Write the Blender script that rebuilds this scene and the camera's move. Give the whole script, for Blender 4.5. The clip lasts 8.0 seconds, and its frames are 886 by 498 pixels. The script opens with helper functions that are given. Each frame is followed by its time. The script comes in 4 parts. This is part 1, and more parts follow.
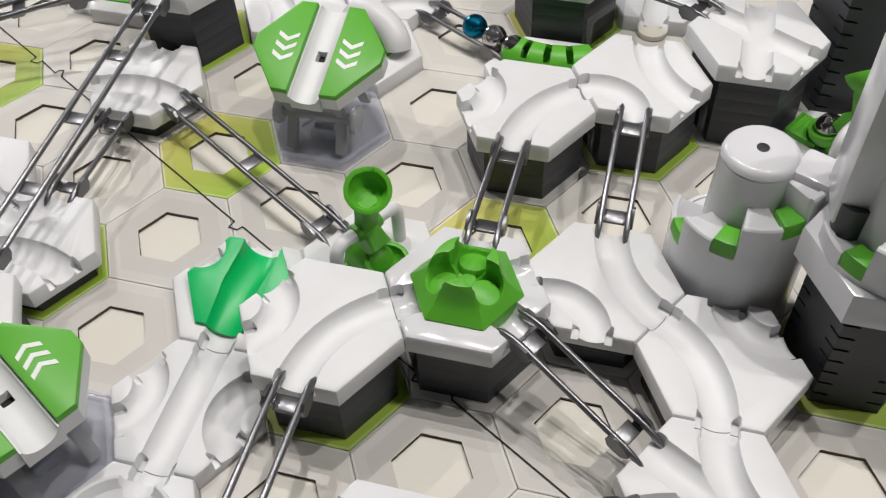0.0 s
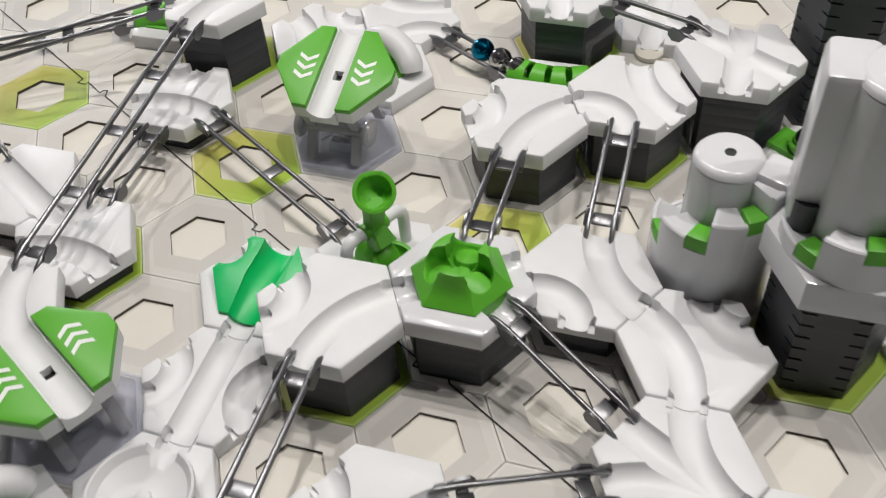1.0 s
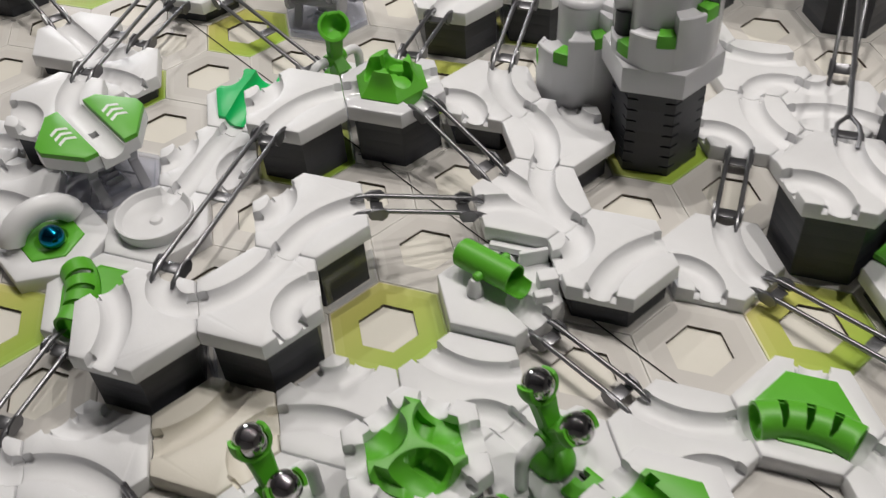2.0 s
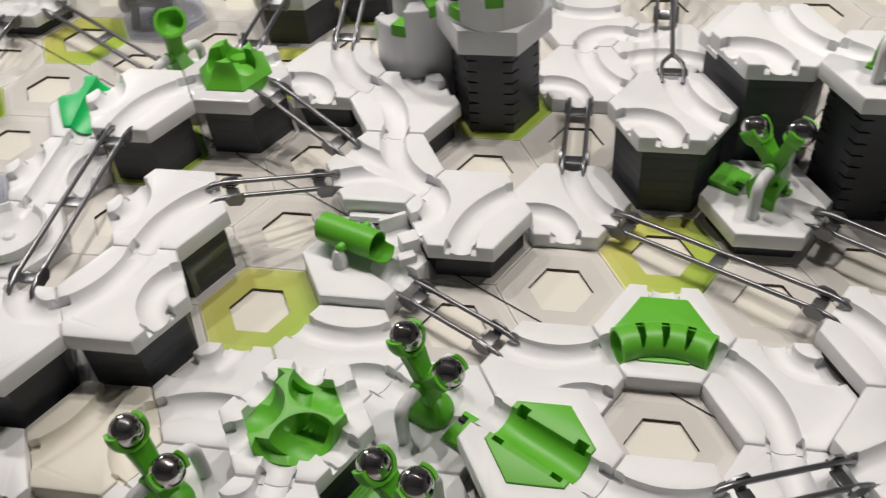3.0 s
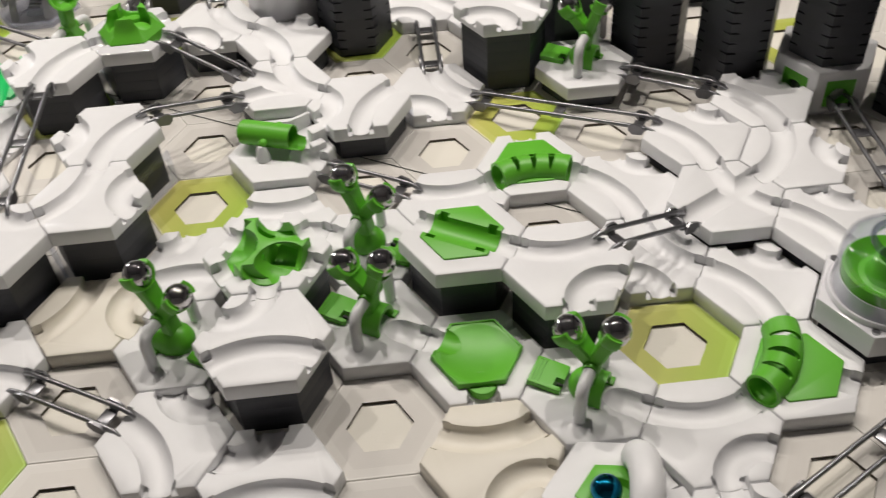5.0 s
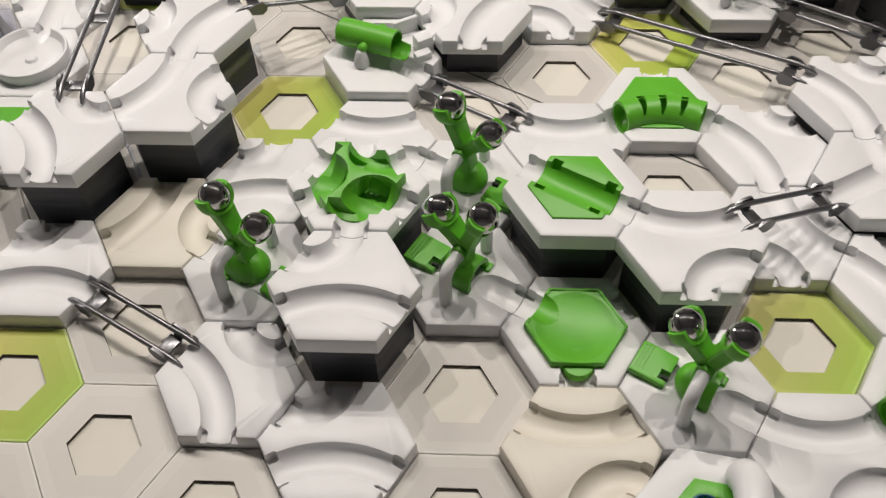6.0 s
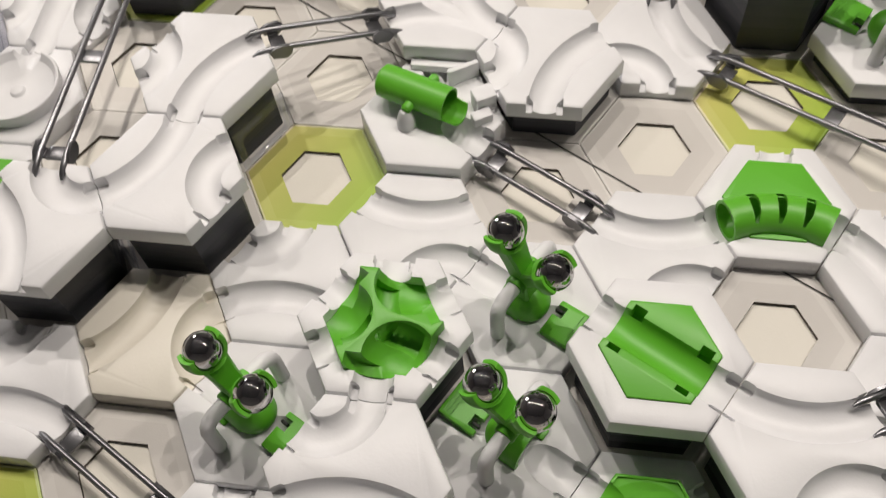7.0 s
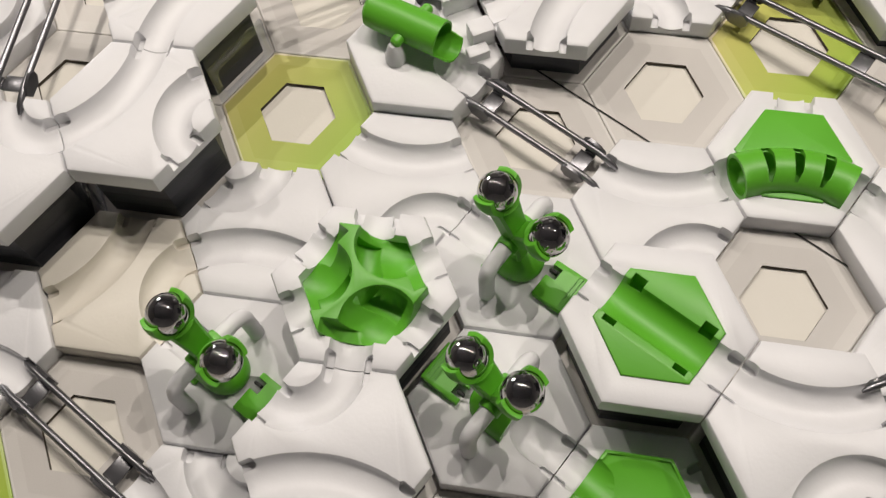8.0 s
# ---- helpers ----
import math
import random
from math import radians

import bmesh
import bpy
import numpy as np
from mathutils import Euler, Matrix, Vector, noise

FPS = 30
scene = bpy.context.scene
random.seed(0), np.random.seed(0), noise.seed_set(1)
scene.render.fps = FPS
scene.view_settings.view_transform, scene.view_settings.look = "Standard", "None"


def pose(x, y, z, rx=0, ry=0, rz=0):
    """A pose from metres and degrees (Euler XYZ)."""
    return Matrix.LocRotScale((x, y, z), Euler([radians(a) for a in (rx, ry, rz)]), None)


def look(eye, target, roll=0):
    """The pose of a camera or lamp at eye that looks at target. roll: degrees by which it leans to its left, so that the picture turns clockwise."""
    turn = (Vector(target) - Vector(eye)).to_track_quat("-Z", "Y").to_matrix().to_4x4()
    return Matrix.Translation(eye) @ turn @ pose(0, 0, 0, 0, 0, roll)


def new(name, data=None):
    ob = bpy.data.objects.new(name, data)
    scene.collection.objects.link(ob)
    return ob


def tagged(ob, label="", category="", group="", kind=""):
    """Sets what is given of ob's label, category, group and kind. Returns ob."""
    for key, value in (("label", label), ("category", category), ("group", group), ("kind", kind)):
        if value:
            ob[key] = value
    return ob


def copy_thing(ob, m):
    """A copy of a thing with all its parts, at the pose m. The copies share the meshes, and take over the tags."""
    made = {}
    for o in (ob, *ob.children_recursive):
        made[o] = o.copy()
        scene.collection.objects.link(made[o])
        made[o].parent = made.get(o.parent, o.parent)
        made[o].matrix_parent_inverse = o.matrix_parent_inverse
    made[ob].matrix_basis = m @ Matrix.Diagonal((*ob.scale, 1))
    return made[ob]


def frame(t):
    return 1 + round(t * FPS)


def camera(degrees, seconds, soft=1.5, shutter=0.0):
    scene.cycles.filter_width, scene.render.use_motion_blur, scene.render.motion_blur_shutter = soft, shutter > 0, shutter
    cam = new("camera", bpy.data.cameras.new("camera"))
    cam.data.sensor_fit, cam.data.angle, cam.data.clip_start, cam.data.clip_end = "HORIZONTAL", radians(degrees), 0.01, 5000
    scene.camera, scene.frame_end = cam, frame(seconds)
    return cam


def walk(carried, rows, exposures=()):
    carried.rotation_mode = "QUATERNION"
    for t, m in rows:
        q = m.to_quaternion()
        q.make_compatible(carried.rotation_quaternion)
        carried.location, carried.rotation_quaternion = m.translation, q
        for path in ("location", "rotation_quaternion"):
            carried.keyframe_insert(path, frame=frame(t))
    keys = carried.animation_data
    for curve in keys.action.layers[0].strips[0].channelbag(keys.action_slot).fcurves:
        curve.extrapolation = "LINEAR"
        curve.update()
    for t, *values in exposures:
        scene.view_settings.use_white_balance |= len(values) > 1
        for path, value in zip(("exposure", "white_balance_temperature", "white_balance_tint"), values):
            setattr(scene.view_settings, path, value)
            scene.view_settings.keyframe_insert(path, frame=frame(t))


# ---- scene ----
cam = camera(49.7, 8.0, soft=1.2, shutter=0.3)
PATH = [
    (0, (0.007, -0.071, 0.3005), (-0.3665, 1.1795, -1.215), -2.7),
    (0.4, (0.012, -0.0723, 0.303), (-0.426, 1.1767, -1.1965), -4.7),
    (0.5, (0.013, -0.0725, 0.3035), (-0.431, 1.1765, -1.1945), -4.9),
    (1, (0.032, -0.1, 0.316), (-0.4335, 1.182, -1.146), -4.8),
    (1.5, (0.087, -0.1835, 0.33), (-0.4425, 1.1155, -1.0945), -5.15),
    (1.7, (0.111, -0.223, 0.3345), (-0.4435, 1.074, -1.0825), -5.3),
    (2.8, (0.157, -0.272, 0.328), (-0.245, 1.086, -1.084), -5.0),
    (3, (0.153, -0.267, 0.329), (-0.171, 1.095, -1.099), -5.7),
    (3.5, (0.152, -0.297, 0.324), (0.048, 1.1, -1.104), -6.1),
    (4, (0.135, -0.331, 0.325), (0.208, 1.068, -1.102), -5.3),
    (4.5, (0.133, -0.386, 0.33), (0.296, 1.022, -1.082), -4.3),
    (5, (0.113, -0.405, 0.34), (0.175, 1.034, -1.048), -4.3),
    (5.2, (0.105, -0.405, 0.341), (0.13, 1.039, -1.042), -4.1),
    (6.3, (0.101, -0.302, 0.331), (-0.04, 0.838, -1.306), -2.9),
    (6.5, (0.102, -0.272, 0.332), (-0.074, 0.843, -1.319), -3.8),
    (7, (0.101, -0.209, 0.324), (-0.137, 0.757, -1.411), -7.2),
    (7.5, (0.099, -0.192, 0.312), (-0.124, 0.566, -1.525), -7.4),
    (8, (0.101, -0.178, 0.312), (-0.118, 0.585, -1.524), -7.7),
]
walk(cam, [(t, look(eye, target, roll)) for t, eye, target, roll in PATH],
     exposures=[(0, -0.22, 6500, 10), (1, -0.23, 6560, 9.5), (1.5, -0.34, 6600, 9.5), (3, -0.08, 6750, 11), (4.5, 0.02, 6880, 11), (6.5, -0.07, 6980, 12), (8, -0.14, 7030, 12.5)])

# ---- world and light: a dim hall, the board lit by a bar of small spotlights ----
world = bpy.data.worlds.new("hall")
world.use_nodes = True
scene.world = world
world.node_tree.nodes["Background"].inputs[0].default_value = (0.95, 0.96, 1.0, 1)
world.node_tree.nodes["Background"].inputs[1].default_value = 0.17
scene.view_settings.exposure = 0.0

P = 0.0525          # pitch of the hexagonal grid
CX, CY = P * math.sqrt(3) / 2, P / 2
H = 0.0068          # one height block
T = 0.0085          # thickness of a track tile
APO = P / 2
VERT = P / math.sqrt(3)


# heights of the tiles' undersides; all others lie on the board
RAISE = {(-2, 4): 0.0293, (-1, 5): 0.0293, (-1, 1): 0.0288, (-1, -1): 0.0290, (-2, -2): 0.0290, (1, -5): 0.028, (1, -3): 0.028,
         (0, 6): 0.015, (1, 5): 0.015, (1, 3): 0.015, (2, 2): 0.015, (-1, 9): 0.0262, (0, 10): 0.0278, (4, -4): 0.0262, (3, -3): 0.0262,
         (1, 11): 0.0375, (6, 0): 0.0086, (7, 1): 0.0086, (7, -1): 0.0086, (7, -3): 0.0086, (6, -2): 0.0086, (4, 4): 0.040, (5, 5): 0.0635,
         (-5, 11): 0.034, (-5, 3): 0.0215, (-1, 13): 0.031, (-8, 8): 0.020, (5, 7): 0.030, (7, 7): 0.034, (7, -5): 0.0095, (4, 12): 0.040,
         (5, 3): 0.0085, (-5, 5): 0.008, (-5, 9): 0.008, (-6, 6): 0.008}


def cell(c, h, z=0.0):
    """Centre of grid cell: column c, half-row h."""
    return Vector((CX * c, CY * h, z))


# ---- materials ----
def mat(name, color, rough=0.4, metal=0.0, vary=0.06, scale=60.0, bump=0.05, bscale=900.0, spec=0.5, rand=0.03):
    m = bpy.data.materials.new(name)
    m.use_nodes = True
    nt = m.node_tree
    b = nt.nodes["Principled BSDF"]
    b.inputs["Metallic"].default_value = metal
    b.inputs["Specular IOR Level"].default_value = spec
    tc = nt.nodes.new("ShaderNodeTexCoord")
    n1 = nt.nodes.new("ShaderNodeTexNoise")
    n1.inputs["Scale"].default_value = scale
    n1.inputs["Detail"].default_value = 4
    nt.links.new(tc.outputs["Object"], n1.inputs["Vector"])
    info = nt.nodes.new("ShaderNodeObjectInfo")
    hsv = nt.nodes.new("ShaderNodeHueSaturation")
    hsv.inputs["Color"].default_value = (*color, 1)
    ma = nt.nodes.new("ShaderNodeMath")
    ma.operation = "MULTIPLY_ADD"
    nt.links.new(n1.outputs["Fac"], ma.inputs[0])
    ma.inputs[1].default_value = vary * 2
    ma.inputs[2].default_value = 1 - vary - rand / 2
    mb = nt.nodes.new("ShaderNodeMath")
    mb.operation = "MULTIPLY_ADD"
    nt.links.new(info.outputs["Random"], mb.inputs[0])
    mb.inputs[1].default_value = rand
    nt.links.new(ma.outputs[0], mb.inputs[2])
    nt.links.new(mb.outputs[0], hsv.inputs["Value"])
    nt.links.new(hsv.outputs[0], b.inputs["Base Color"])
    r = nt.nodes.new("ShaderNodeMapRange")
    r.inputs["To Min"].default_value = max(0.02, rough - 0.08 if rough > 0.12 else rough * 0.7)
    r.inputs["To Max"].default_value = rough + 0.08 if rough > 0.12 else rough * 1.4
    nt.links.new(n1.outputs["Fac"], r.inputs["Value"])
    nt.links.new(r.outputs[0], b.inputs["Roughness"])
    if bump:
        n2 = nt.nodes.new("ShaderNodeTexNoise")
        n2.inputs["Scale"].default_value = bscale
        n2.inputs["Detail"].default_value = 3
        nt.links.new(tc.outputs["Object"], n2.inputs["Vector"])
        bp = nt.nodes.new("ShaderNodeBump")
        bp.inputs["Strength"].default_value = bump
        bp.inputs["Distance"].default_value = 0.0005
        nt.links.new(n2.outputs["Fac"], bp.inputs["Height"])
        nt.links.new(bp.outputs[0], b.inputs["Normal"])
    return m


WHITE = mat("white_plastic", (0.74, 0.74, 0.755), 0.42, bump=0.08)
CREAM = mat("cream_plastic", (0.72, 0.68, 0.60), 0.45, bump=0.08)
GLOSSY = mat("glossy_white_plastic", (0.69, 0.685, 0.715), 0.18, bump=0.02)
BLACK = mat("black_plastic", (0.031, 0.033, 0.041), 0.45, bump=0.15, vary=0.2, rand=0.2)
GREEN = mat("green_plastic", (0.105, 0.43, 0.028), 0.42, bump=0.05)
TEAL = mat("emerald_plastic", (0.0, 0.50, 0.13), 0.36, bump=0.05)
STEEL = mat("rail_steel", (0.255, 0.255, 0.27), 0.34, metal=0.9, bump=0.05)
DARKSTEEL = mat("dark_clip", (0.17, 0.17, 0.18), 0.30, metal=0.8, bump=0.05)
CHROME = mat("chrome", (0.53, 0.515, 0.515), 0.05, metal=1.0, bump=0.0, vary=0.02)
RED = mat("red_chrome", (0.30, 0.004, 0.018), 0.09, metal=1.0, bump=0.0, vary=0.02)
BLUE = mat("blue_chrome", (0.004, 0.17, 0.30), 0.09, metal=1.0, bump=0.0, vary=0.02)
HOLLOW = mat("dark_slot", (0.012, 0.013, 0.012), 0.7, bump=0.0)


def clear_mat(name, tint, rough):
    m = bpy.data.materials.new(name)
    m.use_nodes = True
    nt = m.node_tree
    out = nt.nodes["Material Output"]
    nt.nodes.remove(nt.nodes["Principled BSDF"])
    tr = nt.nodes.new("ShaderNodeBsdfTransparent")
    tr.inputs[0].default_value = (*tint, 1)
    gl = nt.nodes.new("ShaderNodeBsdfGlossy")
    gl.inputs["Roughness"].default_value = rough
    lw = nt.nodes.new("ShaderNodeLayerWeight")
    lw.inputs["Blend"].default_value = 0.5
    pw = nt.nodes.new("ShaderNodeMath")
    pw.operation = "POWER"
    pw.inputs[1].default_value = 4.0
    nt.links.new(lw.outputs["Facing"], pw.inputs[0])
    fr = nt.nodes.new("ShaderNodeMath")
    fr.operation = "MULTIPLY_ADD"
    fr.inputs[1].default_value = 0.75
    fr.inputs[2].default_value = 0.05
    nt.links.new(pw.outputs[0], fr.inputs[0])
    mx = nt.nodes.new("ShaderNodeMixShader")
    nt.links.new(fr.outputs[0], mx.inputs[0])
    nt.links.new(tr.outputs[0], mx.inputs[1])
    nt.links.new(gl.outputs[0], mx.inputs[2])
    nt.links.new(mx.outputs[0], out.inputs[0])
    return m


CLEAR = clear_mat("clear_plastic", (0.93, 0.94, 0.96), 0.05)


def jelly_mat(name, tint, body, share, rough):
    """Clear plastic that scatters part of its light."""
    m = mat(name, body, rough, bump=0.02, vary=0.12, scale=120)
    nt = m.node_tree
    tr = nt.nodes.new("ShaderNodeBsdfTransparent")
    tr.inputs[0].default_value = (*tint, 1)
    mx = nt.nodes.new("ShaderNodeMixShader")
    mx.inputs[0].default_value = share
    nt.links.new(tr.outputs[0], mx.inputs[1])
    nt.links.new(nt.nodes["Principled BSDF"].outputs[0], mx.inputs[2])
    nt.links.new(mx.outputs[0], nt.nodes["Material Output"].inputs[0])
    return m


LEG = jelly_mat("grey_clear_plastic", (0.80, 0.80, 0.82), (0.50, 0.50, 0.53), 0.62, 0.14)
JELLY = jelly_mat("bluish_clear_plastic", (0.97, 0.975, 1.0), (0.66, 0.68, 0.78), 0.26, 0.12)
RIMGLASS = clear_mat("thick_clear_rim", (0.62, 0.65, 0.70), 0.04)
SMOKE = clear_mat("smoky_clear_plastic", (0.92, 0.935, 0.97), 0.08)


def board_mat(name, ring, edge, field, fade=False):
    """Printed card: a ring round the hole, a pale line at the rim."""
    m = mat(name, ring, 0.5, bump=0.1, bscale=1500, vary=0.05, scale=40, rand=0.10)
    nt = m.node_tree
    hsv = [n for n in nt.nodes if n.type == "HUE_SAT"][0]
    tc = [n for n in nt.nodes if n.type == "TEX_COORD"][0]
    last = None
    for a in (30, 90, 150):
        d = nt.nodes.new("ShaderNodeVectorMath")
        d.operation = "DOT_PRODUCT"
        nt.links.new(tc.outputs["Object"], d.inputs[0])
        d.inputs[1].default_value = (math.cos(radians(a)), math.sin(radians(a)), 0)
        ab = nt.nodes.new("ShaderNodeMath")
        ab.operation = "ABSOLUTE"
        nt.links.new(d.outputs["Value"], ab.inputs[0])
        if last is None:
            last = ab
        else:
            mx = nt.nodes.new("ShaderNodeMath")
            mx.operation = "MAXIMUM"
            nt.links.new(last.outputs[0], mx.inputs[0])
            nt.links.new(ab.outputs[0], mx.inputs[1])
            last = mx
    sc = nt.nodes.new("ShaderNodeMath")
    sc.operation = "DIVIDE"
    nt.links.new(last.outputs[0], sc.inputs[0])
    sc.inputs[1].default_value = APO
    ramp = nt.nodes.new("ShaderNodeValToRGB")
    ramp.color_ramp.interpolation = "CONSTANT"
    e = ramp.color_ramp.elements
    e[0].position, e[0].color = 0.0, (*ring, 1)
    e[1].position, e[1].color = 0.80, (*field, 1)
    x = e.new(0.955)
    x.color = (*edge, 1)
    nt.links.new(sc.outputs[0], ramp.inputs[0])
    if not fade:
        nt.links.new(ramp.outputs[0], hsv.inputs["Color"])
        return m
    # printed colour fade across the cell
    sx = nt.nodes.new("ShaderNodeVectorMath")
    sx.operation = "DOT_PRODUCT"
    sx.inputs[1].default_value = (0.90, -0.43, 0)
    nt.links.new(tc.outputs["Object"], sx.inputs[0])
    mr = nt.nodes.new("ShaderNodeMapRange")
    mr.inputs["From Min"].default_value, mr.inputs["From Max"].default_value = -APO, APO
    nt.links.new(sx.outputs["Value"], mr.inputs["Value"])
    fd = nt.nodes.new("ShaderNodeValToRGB")
    fd.color_ramp.elements[0].color = (1.10, 0.98, 1.25, 1)
    fd.color_ramp.elements[1].color = (0.60, 0.87, 0.31, 1)
    nt.links.new(mr.outputs[0], fd.inputs[0])
    mul = nt.nodes.new("ShaderNodeVectorMath")
    mul.operation = "MULTIPLY"
    nt.links.new(ramp.outputs[0], mul.inputs[0])
    nt.links.new(fd.outputs[0], mul.inputs[1])
    nt.links.new(mul.outputs[0], hsv.inputs["Color"])
    return m


BOARD_PALE = board_mat("board_print_pale", (0.62, 0.592, 0.556), (0.695, 0.67, 0.635), (0.645, 0.62, 0.584))
BOARD_GREY = board_mat("board_print_grey", (0.54, 0.516, 0.488), (0.65, 0.63, 0.60), (0.58, 0.558, 0.528))
BOARD_LIME = board_mat("board_print_lime", (0.485, 0.505, 0.105), (0.68, 0.68, 0.40), (0.52, 0.54, 0.135), True)
BOARD_FAR = mat("board_print_far", (0.60, 0.58, 0.545), 0.5, bump=0.05, vary=0.08, scale=25)
CARD = mat("board_recess_card", (0.72, 0.69, 0.62), 0.6, bump=0.1, vary=0.03)
# card walls of the holes, their shade painted in as dark brown
HOLE_SHADE = mat("shaded_hole_wall", (0.075, 0.06, 0.045), 0.8, vary=0.2, bump=0.0)
SEAM = mat("board_seam", (0.02, 0.02, 0.018), 0.8, bump=0.0)
PRINT = mat("white_print", (0.85, 0.87, 0.85), 0.45, bump=0.0)
FLOOR = mat("hall_floor", (0.22, 0.21, 0.20), 0.4, vary=0.15, scale=2, bump=0.1, bscale=60)
WALL = mat("hall_wall", (0.38, 0.37, 0.37), 0.7, vary=0.1, scale=1.5, bump=0.1, bscale=80)
CEIL = mat("hall_ceiling", (0.26, 0.26, 0.28), 0.8, vary=0.15, scale=1.0, bump=0.1, bscale=40)


def lamp_mat(name, color, strength):
    m = bpy.data.materials.new(name)
    m.use_nodes = True
    b = m.node_tree.nodes["Principled BSDF"]
    b.inputs["Emission Color"].default_value = (*color, 1)
    b.inputs["Emission Strength"].default_value = strength
    return m


# ---- mesh helpers ----
I4 = Matrix.Identity(4)


def finish(bm, smooth=35):
    me = bpy.data.meshes.new("mesh")
    bmesh.ops.recalc_face_normals(bm, faces=bm.faces)
    bm.to_mesh(me)
    bm.free()
    for p in me.polygons:
        p.use_smooth = True
    me.set_sharp_from_angle(angle=radians(smooth))
    return me


def part(name, bm, material, parent=None, label="", m=None, smooth=35):
    me = bm if isinstance(bm, bpy.types.Mesh) else finish(bm, smooth)
    if not me.materials:
        me.materials.append(material)
    ob = new(name, me)
    if parent is not None:
        ob.parent = parent
    if m is not None:
        ob.matrix_basis = m
    if label:
        tagged(ob, label)
    return ob


def thing(name, m, label, category, group=""):
    ob = new(name)
    ob.empty_display_size = 0.01
    ob.matrix_basis = m
    return tagged(ob, label, category, group)


def box(bm, size, m=I4, bevel=0.0):
    r = bmesh.ops.create_cube(bm, size=1, matrix=m @ Matrix.Diagonal((*size, 1)))
    if bevel:
        es = {e for v in r["verts"] for e in v.link_edges}
        bmesh.ops.bevel(bm, geom=list(es), offset=bevel, segments=2, affect="EDGES", profile=0.5)
    return bm


def lathe(bm, prof, m=I4, seg=32):
    """Turned solid: prof is (radius, height) from bottom to top."""
    rings = []
    for r, z in prof:
        if r < 1e-7:
            rings.append([bm.verts.new(m @ Vector((0, 0, z)))])
        else:
            rings.append([bm.verts.new(m @ Vector((r * math.cos(2 * math.pi * i / seg), r * math.sin(2 * math.pi * i / seg), z))) for i in range(seg)])
    for a, b in zip(rings, rings[1:]):
        for i in range(seg):
            j = (i + 1) % seg
            if len(a) == 1 and len(b) == 1:
                continue
            if len(a) == 1:
                bm.faces.new((a[0], b[j], b[i]))
            elif len(b) == 1:
                bm.faces.new((a[i], a[j], b[0]))
            else:
                bm.faces.new((a[i], a[j], b[j], b[i]))
    return bm


def tube(bm, pts, r, m=I4, seg=12, ends=True, taper=None):
    """Round bar through the points; taper gives a radius per point."""
    pts = [Vector(p) for p in pts]
    rings = []
    n = None
    for i, p in enumerate(pts):
        d = (pts[min(i + 1, len(pts) - 1)] - pts[max(i - 1, 0)]).normalized()
        if n is None:
            n = d.orthogonal().normalized()
        n = (n - d * n.dot(d)).normalized()
        b = d.cross(n)
        rr = taper[i] if taper else r
        rings.append([bm.verts.new(m @ (p + rr * (n * math.cos(2 * math.pi * k / seg) + b * math.sin(2 * math.pi * k / seg)))) for k in range(seg)])
    for a, b in zip(rings, rings[1:]):
        for i in range(seg):
            j = (i + 1) % seg
            bm.faces.new((a[i], a[j], b[j], b[i]))
    if ends:
        bm.faces.new(rings[0][::-1])
        bm.faces.new(rings[-1])
    return bm


def prism(bm, outline, z0, z1, m=I4, chamfer=0.0):
    """Upright prism on a counter-clockwise outline, its top edge chamfered."""
    o = [Vector((x, y, 0)) for x, y in outline]
    c = sum(o, Vector()) / len(o)
    low = [bm.verts.new(m @ Vector((p.x, p.y, z0))) for p in o]
    levels = [low]
    if chamfer:
        ins = []
        n = len(o)
        for i in range(n):
            a, b, d = o[i - 1], o[i], o[(i + 1) % n]
            e1, e2 = (b - a).normalized(), (d - b).normalized()
            n1, n2 = Vector((-e1.y, e1.x, 0)), Vector((-e2.y, e2.x, 0))
            ins.append(b + (n1 + n2) * (chamfer / (1 + n1.dot(n2))))
        levels.append([bm.verts.new(m @ Vector((p.x, p.y, z1 - chamfer))) for p in o])
        mid = [p + (q - p) * 0.29 for p, q in zip(o, ins)]
        levels.append([bm.verts.new(m @ Vector((p.x, p.y, z1 - chamfer * 0.29))) for p in mid])
        levels.append([bm.verts.new(m @ Vector((p.x, p.y, z1))) for p in ins])
    else:
        levels.append([bm.verts.new(m @ Vector((p.x, p.y, z1))) for p in o])
    for a, b in zip(levels, levels[1:]):
        for i in range(len(o)):
            j = (i + 1) % len(o)
            bm.faces.new((a[i], a[j], b[j], b[i]))
    bm.faces.new(low[::-1])
    bm.faces.new(levels[-1])
    return bm


def hexagon(apothem, turn=0.0):
    r = apothem / math.cos(math.pi / 6)
    return [(r * math.cos(radians(60 * i + turn)), r * math.sin(radians(60 * i + turn))) for i in range(6)]


